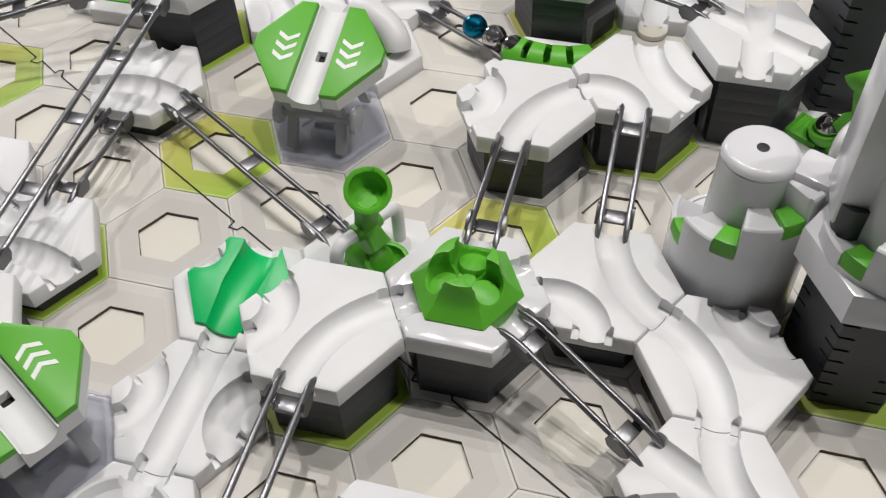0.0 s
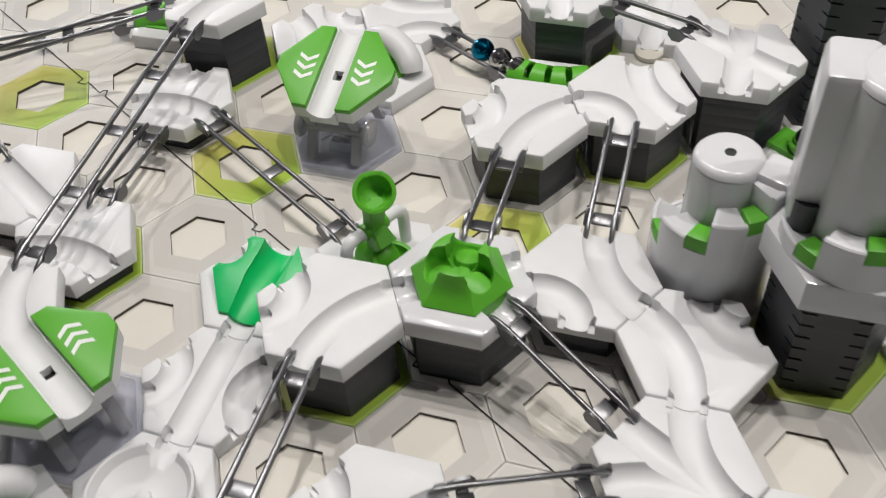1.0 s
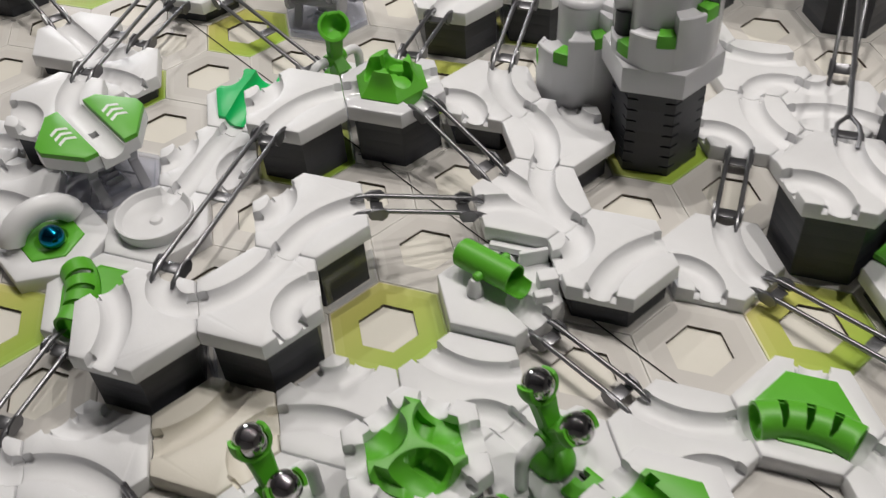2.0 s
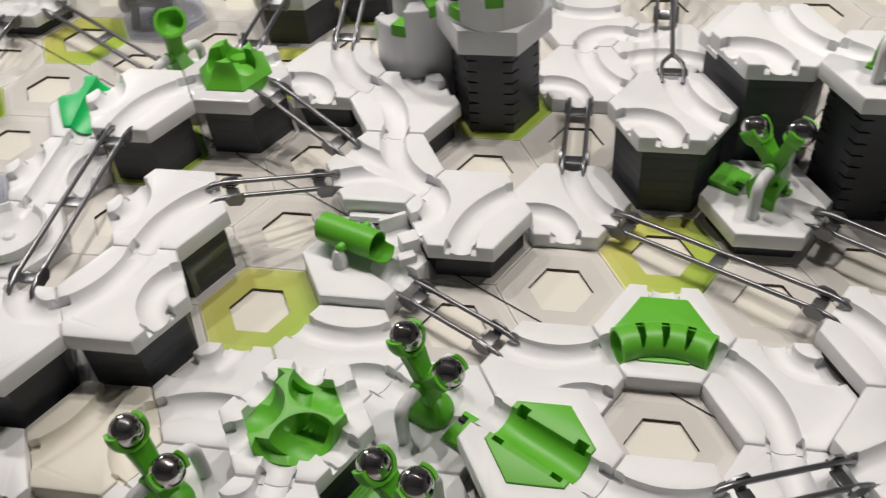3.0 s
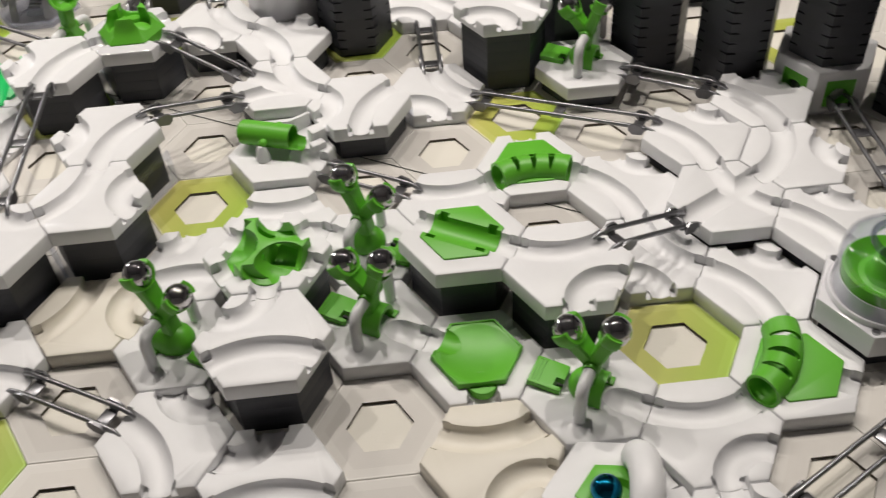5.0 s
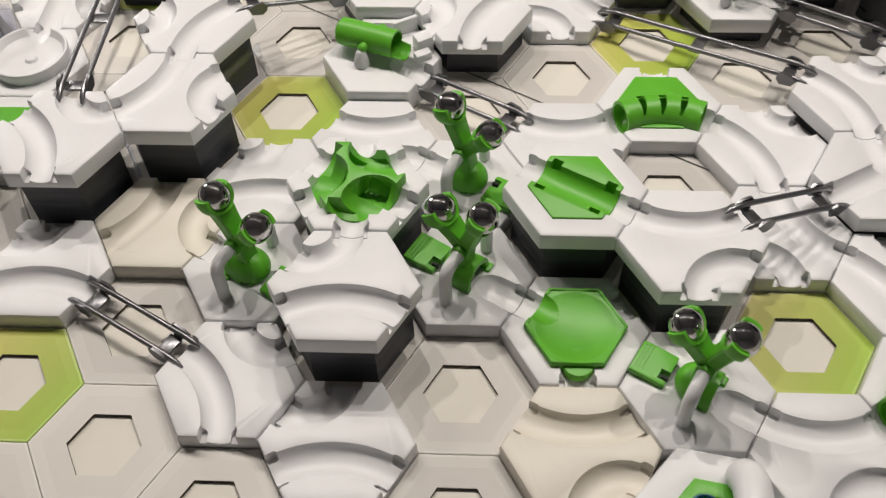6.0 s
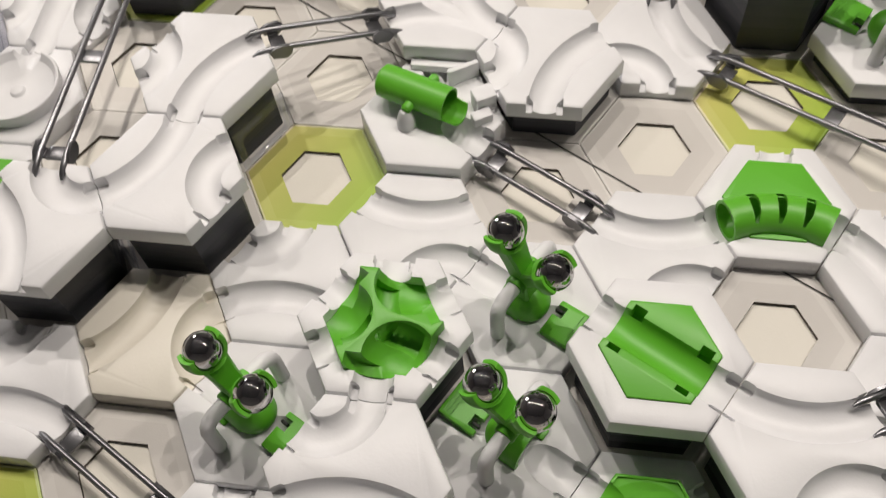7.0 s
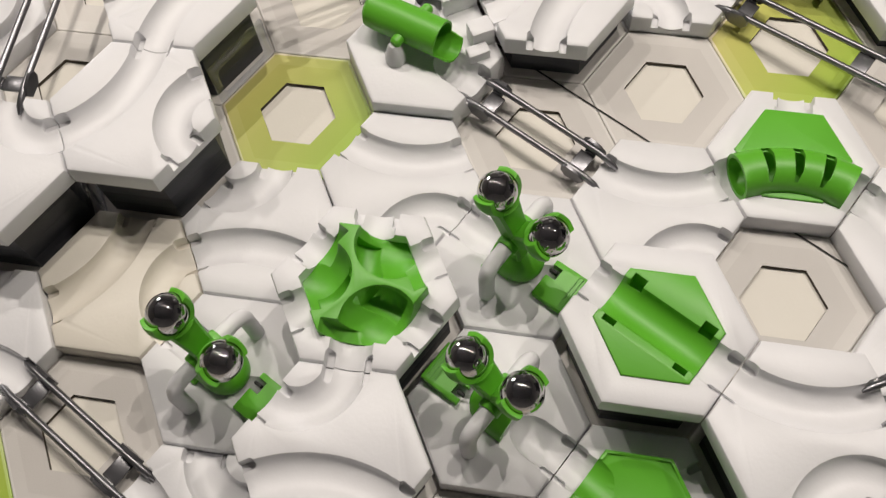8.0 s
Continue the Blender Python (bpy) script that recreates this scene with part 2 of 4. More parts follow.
def carved(bm, cutters, bevel=0.0):
    """The solid less each cutter, with its edges eased."""
    me = finish(bm)
    for cb in cutters:
        ob, co = new("carving", me), new("cutter", finish(cb))
        md = ob.modifiers.new("cut", "BOOLEAN")
        md.operation, md.object, md.solver = "DIFFERENCE", co, "EXACT"
        got = bpy.data.meshes.new_from_object(ob.evaluated_get(bpy.context.evaluated_depsgraph_get()))
        if len(got.polygons) < 6:
            md.solver = "FAST"
            got = bpy.data.meshes.new_from_object(ob.evaluated_get(bpy.context.evaluated_depsgraph_get()))
        if len(got.polygons) >= 6:
            me = got
        bpy.data.objects.remove(ob)
        bpy.data.objects.remove(co)
    if bevel:
        ob = new("carving", me)
        md = ob.modifiers.new("ease", "BEVEL")
        md.width, md.segments, md.limit_method, md.angle_limit = bevel, 2, "ANGLE", radians(40)
        md.use_clamp_overlap = True
        me = bpy.data.meshes.new_from_object(ob.evaluated_get(bpy.context.evaluated_depsgraph_get()))
        bpy.data.objects.remove(ob)
    for p in me.polygons:
        p.use_smooth = True
    me.set_sharp_from_angle(angle=radians(32))
    return me


# ---- track grooves: edge k of a tile faces 30 + 60 k degrees ----
def edge_dir(k):
    a = radians(30 + 60 * k)
    return Vector((math.cos(a), math.sin(a), 0))


def lane(k0, k1, over=0.004, steps=18):
    """Centre line from the middle of edge k0 to the middle of edge k1, run on past both."""
    a, b = edge_dir(k0) * APO, edge_dir(k1) * APO
    gap = (k1 - k0) % 6
    if gap > 3:
        a, b, k0, k1, gap = b, a, k1, k0, 6 - gap
    da, db = edge_dir(k0), edge_dir(k1)
    if gap == 3:
        pts = [a.lerp(b, i / 8) for i in range(9)]
    else:
        mid = radians(30 + 60 * k0 + 30 * gap)
        c = Vector((math.cos(mid), math.sin(mid), 0)) * (VERT if gap == 1 else P)
        r = (a - c).length
        a0 = math.atan2(a.y - c.y, a.x - c.x)
        a1 = math.atan2(b.y - c.y, b.x - c.x)
        d = (a1 - a0 + math.pi) % (2 * math.pi) - math.pi
        pts = [c + r * Vector((math.cos(a0 + d * i / steps), math.sin(a0 + d * i / steps), 0)) for i in range(steps + 1)]
    return [a + da * over] + pts + [b + db * over]


GW, GD = 0.0067, 0.0055       # half width and depth of a groove


def groove(pts, top=T, half=GW, depth=GD):
    bm = bmesh.new()
    prof = [(-half, 0.006)] + [(-half * math.cos(math.pi * i / 12), -depth * math.sin(math.pi * i / 12)) for i in range(13)] + [(half, 0.006)]
    rings = []
    for i, p in enumerate(pts):
        d = (pts[min(i + 1, len(pts) - 1)] - pts[max(i - 1, 0)]).normalized()
        s = Vector((d.y, -d.x, 0))
        rings.append([bm.verts.new(p + s * u + Vector((0, 0, top + w))) for u, w in prof])
    n = len(prof)
    for a, b in zip(rings, rings[1:]):
        for i in range(n):
            j = (i + 1) % n
            bm.faces.new((a[i], a[j], b[j], b[i]))
    bm.faces.new(rings[0][::-1])
    bm.faces.new(rings[-1])
    return bm


def sockets(k, top=T):
    """Two slots beside a lane's mouth, round at their inner ends, where rails clip in."""
    bm = bmesh.new()
    w = 0.00135
    o = [(0.0030, -w), (0.0030, w)] + [(-0.0014 - w * math.sin(math.pi * i / 8), w * math.cos(math.pi * i / 8)) for i in range(9)]
    for s in (-1, 1):
        m = Matrix.Rotation(radians(30 + 60 * k), 4, "Z") @ Matrix.Translation((APO - 0.0022, s * 0.0060, top))
        prism(bm, o, -0.0055, 0.0040, m)
    return bm


def tile_mesh(lanes, apothem=APO - 0.0002, thick=T, extra=()):
    bm = prism(bmesh.new(), hexagon(apothem), 0, thick, chamfer=0.0015)
    cuts = [groove(lane(a, b), thick) for a, b in lanes]
    ks = {k % 6 for ab in lanes for k in ab}
    cuts += [sockets(k, thick) for k in sorted(ks)]
    cuts += list(extra)
    me = carved(bm, cuts, 0.0003)
    me.materials.clear()
    return me

# ---- hall: floor, walls, ceiling with lamp strips, table ----
def slab(name, size, at, material, label=""):
    ob = part(name, box(bmesh.new(), size), material, None, m=Matrix.Translation(at))
    return tagged(ob, label, kind="structure")


slab("floor", (4.0, 4.0, 0.1), (0, 0.2, -0.83), FLOOR, "dull grey hall floor under the table")
slab("ceiling", (4.0, 4.0, 0.1), (0, 0.2, 1.75), CEIL, "plain grey hall ceiling")
for nm, sx, sy, px, py in (("wall_north", 4.0, 0.1, 0, 2.25), ("wall_south", 4.0, 0.1, 0, -1.85), ("wall_east", 0.1, 4.0, 2.05, 0.2), ("wall_west", 0.1, 4.0, -2.05, 0.2)):
    slab(nm, (sx, sy, 2.68), (px, py, 0.46), WALL, "plain grey hall wall")
TABLE = mat("table_top", (0.25, 0.24, 0.22), 0.5)
table = part("display_table", box(bmesh.new(), (1.56, 1.50, 0.04), I4, 0.003), TABLE, None, m=Matrix.Translation((0.04, 0.17, -0.0252)))
tagged(table, "wide plain display table under the board", kind="structure")
for x in (-0.70, 0.70):
    for y in (-0.67, 0.67):
        part("leg", box(bmesh.new(), (0.06, 0.06, 0.732), Matrix.Translation((x, y, -0.3865)), 0.003), TABLE, table)

LAMP = lamp_mat("spot_lens", (1.0, 0.965, 0.925), 60.0)
HALL_LAMP = lamp_mat("hall_lamp_panel", (0.95, 0.96, 1.0), 24.0)
bar_m = Matrix.Translation((-0.05, 0.330, 1.020)) @ Matrix.Rotation(radians(-13.5), 4, "Z")
bar = part("lamp_bar", box(bmesh.new(), (1.60, 0.030, 0.020), I4, 0.002), BLACK, None, m=bar_m)
for x in (-0.6, 0.6):
    part("hanger", tube(bmesh.new(), [(x, 0, 0.008), (x, 0, 0.682)], 0.004), BLACK, bar)
tagged(bar, "black metal bar carrying small spotlights above the board", "lamp bar", kind="structure")
spot0 = None
for x, y in ((-0.66, 0.49), (-0.28, 0.385), (0.00, 0.305), (0.29, 0.225), (0.56, 0.195)):
    at = pose(x, y, 0.945)
    if spot0 is None:
        spot0 = thing("spotlight", at, "small black spotlight hanging from a lamp bar", "spotlight", "spotlights")
        part("can", lathe(bmesh.new(), [(0.019, -0.002), (0.021, -0.002), (0.021, 0.045), (0.010, 0.060), (0, 0.062), (0, 0.050), (0.019, 0.040), (0.019, -0.002)], seg=24), BLACK, spot0)
        part("lens", lathe(bmesh.new(), [(0, 0.0), (0.007, 0.0), (0.007, 0.002), (0, 0.002)], seg=20), LAMP, spot0, "glowing warm white lens")
        beam = bpy.data.lights.new("beam", "AREA")
        beam.shape, beam.size, beam.energy, beam.color = "DISK", 0.011, 2.72, (1.0, 0.965, 0.925)
        lamp = new("lamp", beam)
        lamp.parent, lamp.location = spot0, (0, 0, -0.003)
        part("stalk", lathe(bmesh.new(), [(0, 0.055), (0.005, 0.055), (0.005, 0.068), (0, 0.068)], seg=12), BLACK, spot0)
    else:
        copy_thing(spot0, at)
hall_lamp = thing("hall_lamp", pose(-1.50, 1.65, 0.62, 0, 0, 45), "white glowing hall lamp panel on a pole", "lamp")
part("housing", box(bmesh.new(), (0.46, 0.04, 0.36), Matrix.Translation((0, 0.03, 0)), 0.005), WHITE, hall_lamp)
part("panel", box(bmesh.new(), (0.42, 0.012, 0.32)), HALL_LAMP, hall_lamp)
part("pole", tube(bmesh.new(), [(0, 0.03, -1.40), (0, 0.03, -0.17)], 0.015), DARKSTEEL, hall_lamp)

# ---- game board: printed cells with hexagonal holes on a card base ----
board = part("board", box(bmesh.new(), (1.50, 1.44, 0.003), Matrix.Translation((0.04, 0.17, 0))), CARD, None, m=Matrix.Translation((0, 0, -0.0032)))
tagged(board, "cream card game board with hexagonal recesses", "game board", kind="structure")
HOLE = 0.0148
LIME = {(-4, -2), (0, 0), (4, 2), (5, -5), (-2, 4), (-1, 7), (-4, 8), (2, 6), (-5, 5), (0, 10), (-2, -6), (7, -9), (-7, 9), (-5, 11), (-1, 13), (8, 4)}
GREY = {(3, 1), (2, -6), (4, -2), (2, 4), (0, 2), (-1, 3), (0, 4), (1, 9), (-4, 4), (2, 0), (-1, -5), (5, 1), (6, 2), (-3, 7), (1, 13)}


def ring_mesh():
    bm = bmesh.new()
    a, b, c = hexagon(APO - 0.00015), hexagon(APO - 0.0005), hexagon(HOLE * math.cos(math.pi / 6))
    lv = [[(x, y, -0.0017) for x, y in a], [(x, y, -0.00025) for x, y in a], [(x, y, 0) for x, y in b], [(x, y, 0) for x, y in c], [(x, y, -0.0017) for x, y in c]]
    vs = [[bm.verts.new(p) for p in ring] for ring in lv]
    for n, (p, q) in enumerate(zip(vs, vs[1:])):
        for i in range(6):
            j = (i + 1) % 6
            # second slot: hole walls, coloured dark for the shade in the recess
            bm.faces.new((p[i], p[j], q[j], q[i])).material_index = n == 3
    return bm


ring0 = finish(ring_mesh(), 20)
rings = {}
for nm, mt in (("pale", BOARD_PALE), ("grey", BOARD_GREY), ("lime", BOARD_LIME)):
    rings[nm] = ring0.copy()
    rings[nm].materials.append(mt)
    rings[nm].materials.append(HOLE_SHADE)
far = bmesh.new()
for c in range(-17, 20):
    for h in range(-16, 38):
        if (c + h) % 2 or not (-0.66 < CX * c < 0.74 and -0.50 < CY * h < 0.85):
            continue
        if -8 <= c <= 10 and -10 <= h <= 15:
            kind = "lime" if (c, h) in LIME else "grey" if (c, h) in GREY or (c * 7 + h * 3) % 5 == 0 else "pale"
            part("board_cell", rings[kind], None, board, m=Matrix.Translation(cell(c, h, 0.0032)))
        else:
            o = cell(c, h, 0.0032)
            tmp = ring_mesh()
            bmesh.ops.translate(tmp, verts=tmp.verts, vec=o)
            me = bpy.data.meshes.new("tmp")
            tmp.to_mesh(me)
            tmp.free()
            far.from_mesh(me)
            bpy.data.meshes.remove(me)
far_mesh = finish(far)
far_mesh.materials.append(BOARD_FAR)
far_mesh.materials.append(HOLE_SHADE)
tagged(part("far_board_cells", far_mesh, None, board), kind="stuff")

# ---- stacked height blocks ----
BLOCK_PLAIN = finish(prism(bmesh.new(), hexagon(0.0222), 0, H - 0.00005, chamfer=0.00018))
BLOCK_PLAIN.materials.append(BLACK)


SH = 0.040 / 6      # height of a slotted tower block


def slotted():
    bm = prism(bmesh.new(), hexagon(0.0204), 0, SH)
    cuts = []
    for i in range(6):
        cb = bmesh.new()
        m = Matrix.Rotation(radians(60 * i), 4, "Z") @ Matrix.Translation((0.0246, 0, SH - 0.0009))
        box(cb, (0.0078, 0.0090, 0.0011), m)
        cuts.append(cb)
    return carved(bm, cuts)


BLOCK_SLOT = slotted()
BLOCK_SLOT.materials.clear()
BLOCK_SLOT.materials.append(BLACK)


def stack(c, h):
    """Blocks from the board up to the underside of the cell's tile."""
    z = RAISE.get((c, h), 0.0)
    n = max(1, round(z / H)) if z else 0
    for i in range(n):
        ob = part("height_block", BLOCK_PLAIN, None, None,
                  m=Matrix.Translation(cell(c, h, i * z / n)) @ Matrix.Rotation(radians(60 * (i % 6)), 4, "Z") @ Matrix.Diagonal((1, 1, z / n / H, 1)))
        tagged(ob, "black plastic hexagonal height block under a tile", "height block", "black height blocks")
    return z


# ---- track tiles ----
CURVES = tile_mesh([(0, 2), (4, 5)])
CURVES_CREAM = CURVES.copy()
THREE_IN = tile_mesh([(5, 1), (2, 5), (3, 5)])
CROSS = tile_mesh([(5, 1), (0, 3)])
STRAIGHT = tile_mesh([(1, 4), (2, 3), (5, 0)])
HUB = tile_mesh([(1, 4), (5, 2)])
for me in (CURVES, THREE_IN, CROSS, STRAIGHT, HUB):
    me.materials.append(WHITE)
CURVES_CREAM.materials.append(CREAM)


def track(c, h, mesh, turn=0, label="white plastic track tile with two curved grooves", group="track tiles"):
    z = stack(c, h)
    ob = part("track_tile", mesh, None, None, m=Matrix.Translation(cell(c, h, z)) @ Matrix.Rotation(radians(60 * turn), 4, "Z"))
    return tagged(ob, label, "track tile", group)


RAISED = "white plastic curve tile raised on black height blocks"
FLAT = "white plastic curve tile lying on the board"
for c, h, k in ((-2, 4, 4), (0, 6, 5), (1, 5, 2), (2, 2, 4), (-1, 1, 4), (-1, -1, 1), (-2, -2, 2), (-1, 9, 4), (0, 10, 5), (6, 0, 2),
                (7, 1, 2), (7, -1, 1), (7, -3, 2), (4, -4, 0), (1, -5, 3), (4, 4, 5), (5, 5, 5), (5, 7, 5), (7, 7, 3), (-5, 3, 5), (-5, 11, 4), (-1, 13, 2), (4, 12, 5)):
    track(c, h, CURVES, k, RAISED)
for c, h, k in ((3, 3, 5), (6, -4, 2), (5, -3, 5), (5, -1, 2), (3, -1, 0), (1, -1, 0), (0, -2, 3), (0, -6, 2), (-2, -4, 3), (1, -7, 3), (3, 7, 5), (4, 6, 2), (-5, 5, 3), (-5, 9, 3), (3, 9, 0), (4, 8, 3), (-3, 13, 0), (-4, 12, 2), (8, -6, 1), (5, -7, 0), (9, -3, 1), (-6, 2, 0), (-5, 1, 3), (-9, 9, 2)):
    track(c, h, CURVES, k, FLAT)
for c, h, k in ((-1, -3, 1), (3, -7, 0)):
    track(c, h, CURVES_CREAM, k, "cream plastic curve tile lying on the board")
track(1, 3, THREE_IN, 0, "white plastic junction tile joining three grooves in one")
track(6, -2, CROSS, 0, "white plastic crossing tile with crossed grooves")
track(-3, 3, STRAIGHT, 0, "white plastic tile with a straight and two tight grooves")
track(1, 11, HUB, 0, "white plastic star junction tile on black blocks")

# ---- rails ----
def rail(a, ka, b, kb, rise=0.0, ties=None):
    """Pair of rods between tile edges: cells a, b and their edges ka, kb."""
    pa = cell(*a, RAISE.get(a, 0.0) + T + rise) + edge_dir(ka) * APO
    pb = cell(*b, RAISE.get(b, 0.0) + T) + edge_dir(kb) * APO
    d = pb - pa
    length = d.length
    flat = math.atan2(d.y, d.x)
    tilt = math.atan2(d.z, math.hypot(d.x, d.y))
    m = Matrix.Translation(pa) @ Matrix.Rotation(flat, 4, "Z") @ Matrix.Rotation(-tilt, 4, "Y")
    ob = thing("rail", m, "grey steel two-rod rail bridging two track tiles", "rail", "steel rails")
    R = 0.00122
    for s in (-1, 1):
        y = s * 0.0054
        pts = [(-0.0060, y, -0.0034), (-0.0035, y, -0.0020), (0.0, y, -0.0008), (0.004, y, -0.0002), (length - 0.004, y, -0.0002), (length, y, -0.0008), (length + 0.0035, y, -0.0020), (length + 0.0060, y, -0.0034)]
        part("rod", tube(bmesh.new(), pts, R, taper=[R * 0.4, R, R, R, R, R, R, R * 0.4]), STEEL, ob)
    for x, s in ((0.0052, 1), (length - 0.0052, -1)):
        cb = bmesh.new()
        box(cb, (0.0060, 0.0086, 0.0014), Matrix.Translation((x + s * 0.0008, 0, -0.0034)), 0.0004)
        for yy in (-1, 1):
            ear = [(-0.0050, -0.0002), (-0.0030, -0.0034), (0.0026, -0.0038), (0.0046, -0.0014), (0.0046, 0.0012), (0.0024, 0.0030), (-0.0024, 0.0022)]
            o = [(u * s, w) for u, w in ear]
            if s < 0:
                o = o[::-1]
            prism(cb, o, -0.0006, 0.0006, Matrix.Translation((x, yy * 0.0068, -0.0008)) @ Matrix.Rotation(radians(90), 4, "X"))
            box(cb, (0.0042, 0.0016, 0.0020), Matrix.Translation((x, yy * 0.0048, -0.0026)), 0.0003)
        part("end_clip", cb, DARKSTEEL, ob)
    n = math.floor(length / 0.075) if ties is None else ties
    for i in range(1, n + 1):
        part("cross_tie", box(bmesh.new(), (0.0062, 0.0112, 0.0014), Matrix.Translation((length * i / (n + 1), 0, -0.0018)), 0.0004), STEEL, ob)
    return ob


for a, ka, b, kb in (((-2, 4), 4, (-2, -2), 1), ((-1, 5), 5, (1, 3), 2), ((-1, 5), 1, (-1, 9), 4), ((0, 6), 1, (0, 10), 4),
                     ((-1, 1), 0, (1, 3), 3), ((1, 1), 5, (3, -1), 2), ((3, 3), 5, (6, 0), 2), ((3, 3), 1, (3, 7), 4), ((5, 3), 5, (7, 1), 2),
                     ((4, -4), 0, (6, -2), 3), ((-2, -4), 5, (0, -6), 2), ((-2, 6), 2, (-5, 9), 5), ((-5, 9), 4, (-5, 5), 1),
                     ((-5, 11), 3, (-8, 8), 0), ((-6, 12), 3, (-9, 9), 0), ((-8, 8), 5, (-6, 6), 2), ((-3, 13), 5, (-1, 11), 2), ((-1, 13), 5, (1, 11), 2), ((5, -9), 0, (8, -6), 3),
                     ((-3, -1), 4, (-3, -5), 1), ((4, 8), 1, (4, 12), 4)):
    rail(a, ka, b, kb)
rail((8, 2), 4, (8, -6), 1, 0.003, 4)
rail((-5, 11), 4, (-5, 3), 1, 0.0, 3)


# single-rod rail with forked ends
fa, fb = cell(4, 4, RAISE[(4, 4)] + T) + edge_dir(1) * APO, cell(4, 12, RAISE[(4, 12)] + T) + edge_dir(4) * APO
fork = thing("fork_rail", Matrix.Translation(fa), "grey steel single-rod rail with forked ends", "rail", "steel rails")
ln = (fb - fa).length
part("rod", tube(bmesh.new(), [(0, 0.014, -0.001), (0, ln - 0.014, -0.001)], 0.0013), STEEL, fork)
for s, y0 in ((1, 0.0), (-1, ln)):
    for u in (-1, 1):
        part("prong", tube(bmesh.new(), [(u * 0.0050, y0 - s * 0.006, -0.003), (u * 0.0056, y0 + s * 0.002, -0.001), (u * 0.0048, y0 + s * 0.008, -0.001), (u * 0.0008, y0 + s * 0.0145, -0.001)], 0.0011), STEEL, fork)
    part("end_clip", box(bmesh.new(), (0.0150, 0.0052, 0.0014), Matrix.Translation((0, y0 + s * 0.003, -0.0030)), 0.0004), DARKSTEEL, fork)

# ---- marbles ----
MARBLE_R = 0.00635
MARBLES = {}
for nm, mt in (("chrome", CHROME), ("red", RED), ("blue", BLUE)):
    bm = bmesh.new()
    bmesh.ops.create_uvsphere(bm, u_segments=40, v_segments=24, radius=MARBLE_R)
    MARBLES[nm] = finish(bm, 80)
    MARBLES[nm].materials.append(mt)


def marble(kind, at, where):
    ob = part("marble", MARBLES[kind], None, None, m=Matrix.Translation(at))
    word = {"chrome": "polished chrome steel marble", "red": "shiny metallic red marble", "blue": "shiny metallic blue marble"}[kind]
    return tagged(ob, word + " " + where, "marble", kind + " marbles")


def turned(c, h, z, deg):
    return Matrix.Translation(cell(c, h, z)) @ Matrix.Rotation(radians(deg), 4, "Z")


def stub(k, inner=0.014, thick=T):
    d = edge_dir(k)
    up = Vector((0, 0, 1))
    return groove([d * (APO + 0.004), d * APO, d * (APO + inner) * 0.5, d * inner, d * (inner - 0.003) + up * 0.0010, d * (inner - 0.006) + up * 0.0030, d * (inner - 0.008) + up * 0.0056], thick)


def cyl_cut(p0, p1, r, seg=28):
    return tube(bmesh.new(), [p0, p1], r, seg=seg)


def hex_recess(apothem, floor):
    return prism(bmesh.new(), hexagon(apothem), floor, 0.05)


def tile_with(stubs, thick=T, lanes=(), extra=()):
    bm = prism(bmesh.new(), hexagon(APO - 0.0002), 0, thick, chamfer=0.0015)
    cuts = [groove(lane(a, b), thick) for a, b in lanes] + [stub(k, thick=thick) for k in stubs]
    cuts += [sockets(k, thick) for k in stubs] + list(extra)
    me = carved(bm, cuts, 0.0003)
    me.materials.clear()
    me.materials.append(WHITE)
    return me


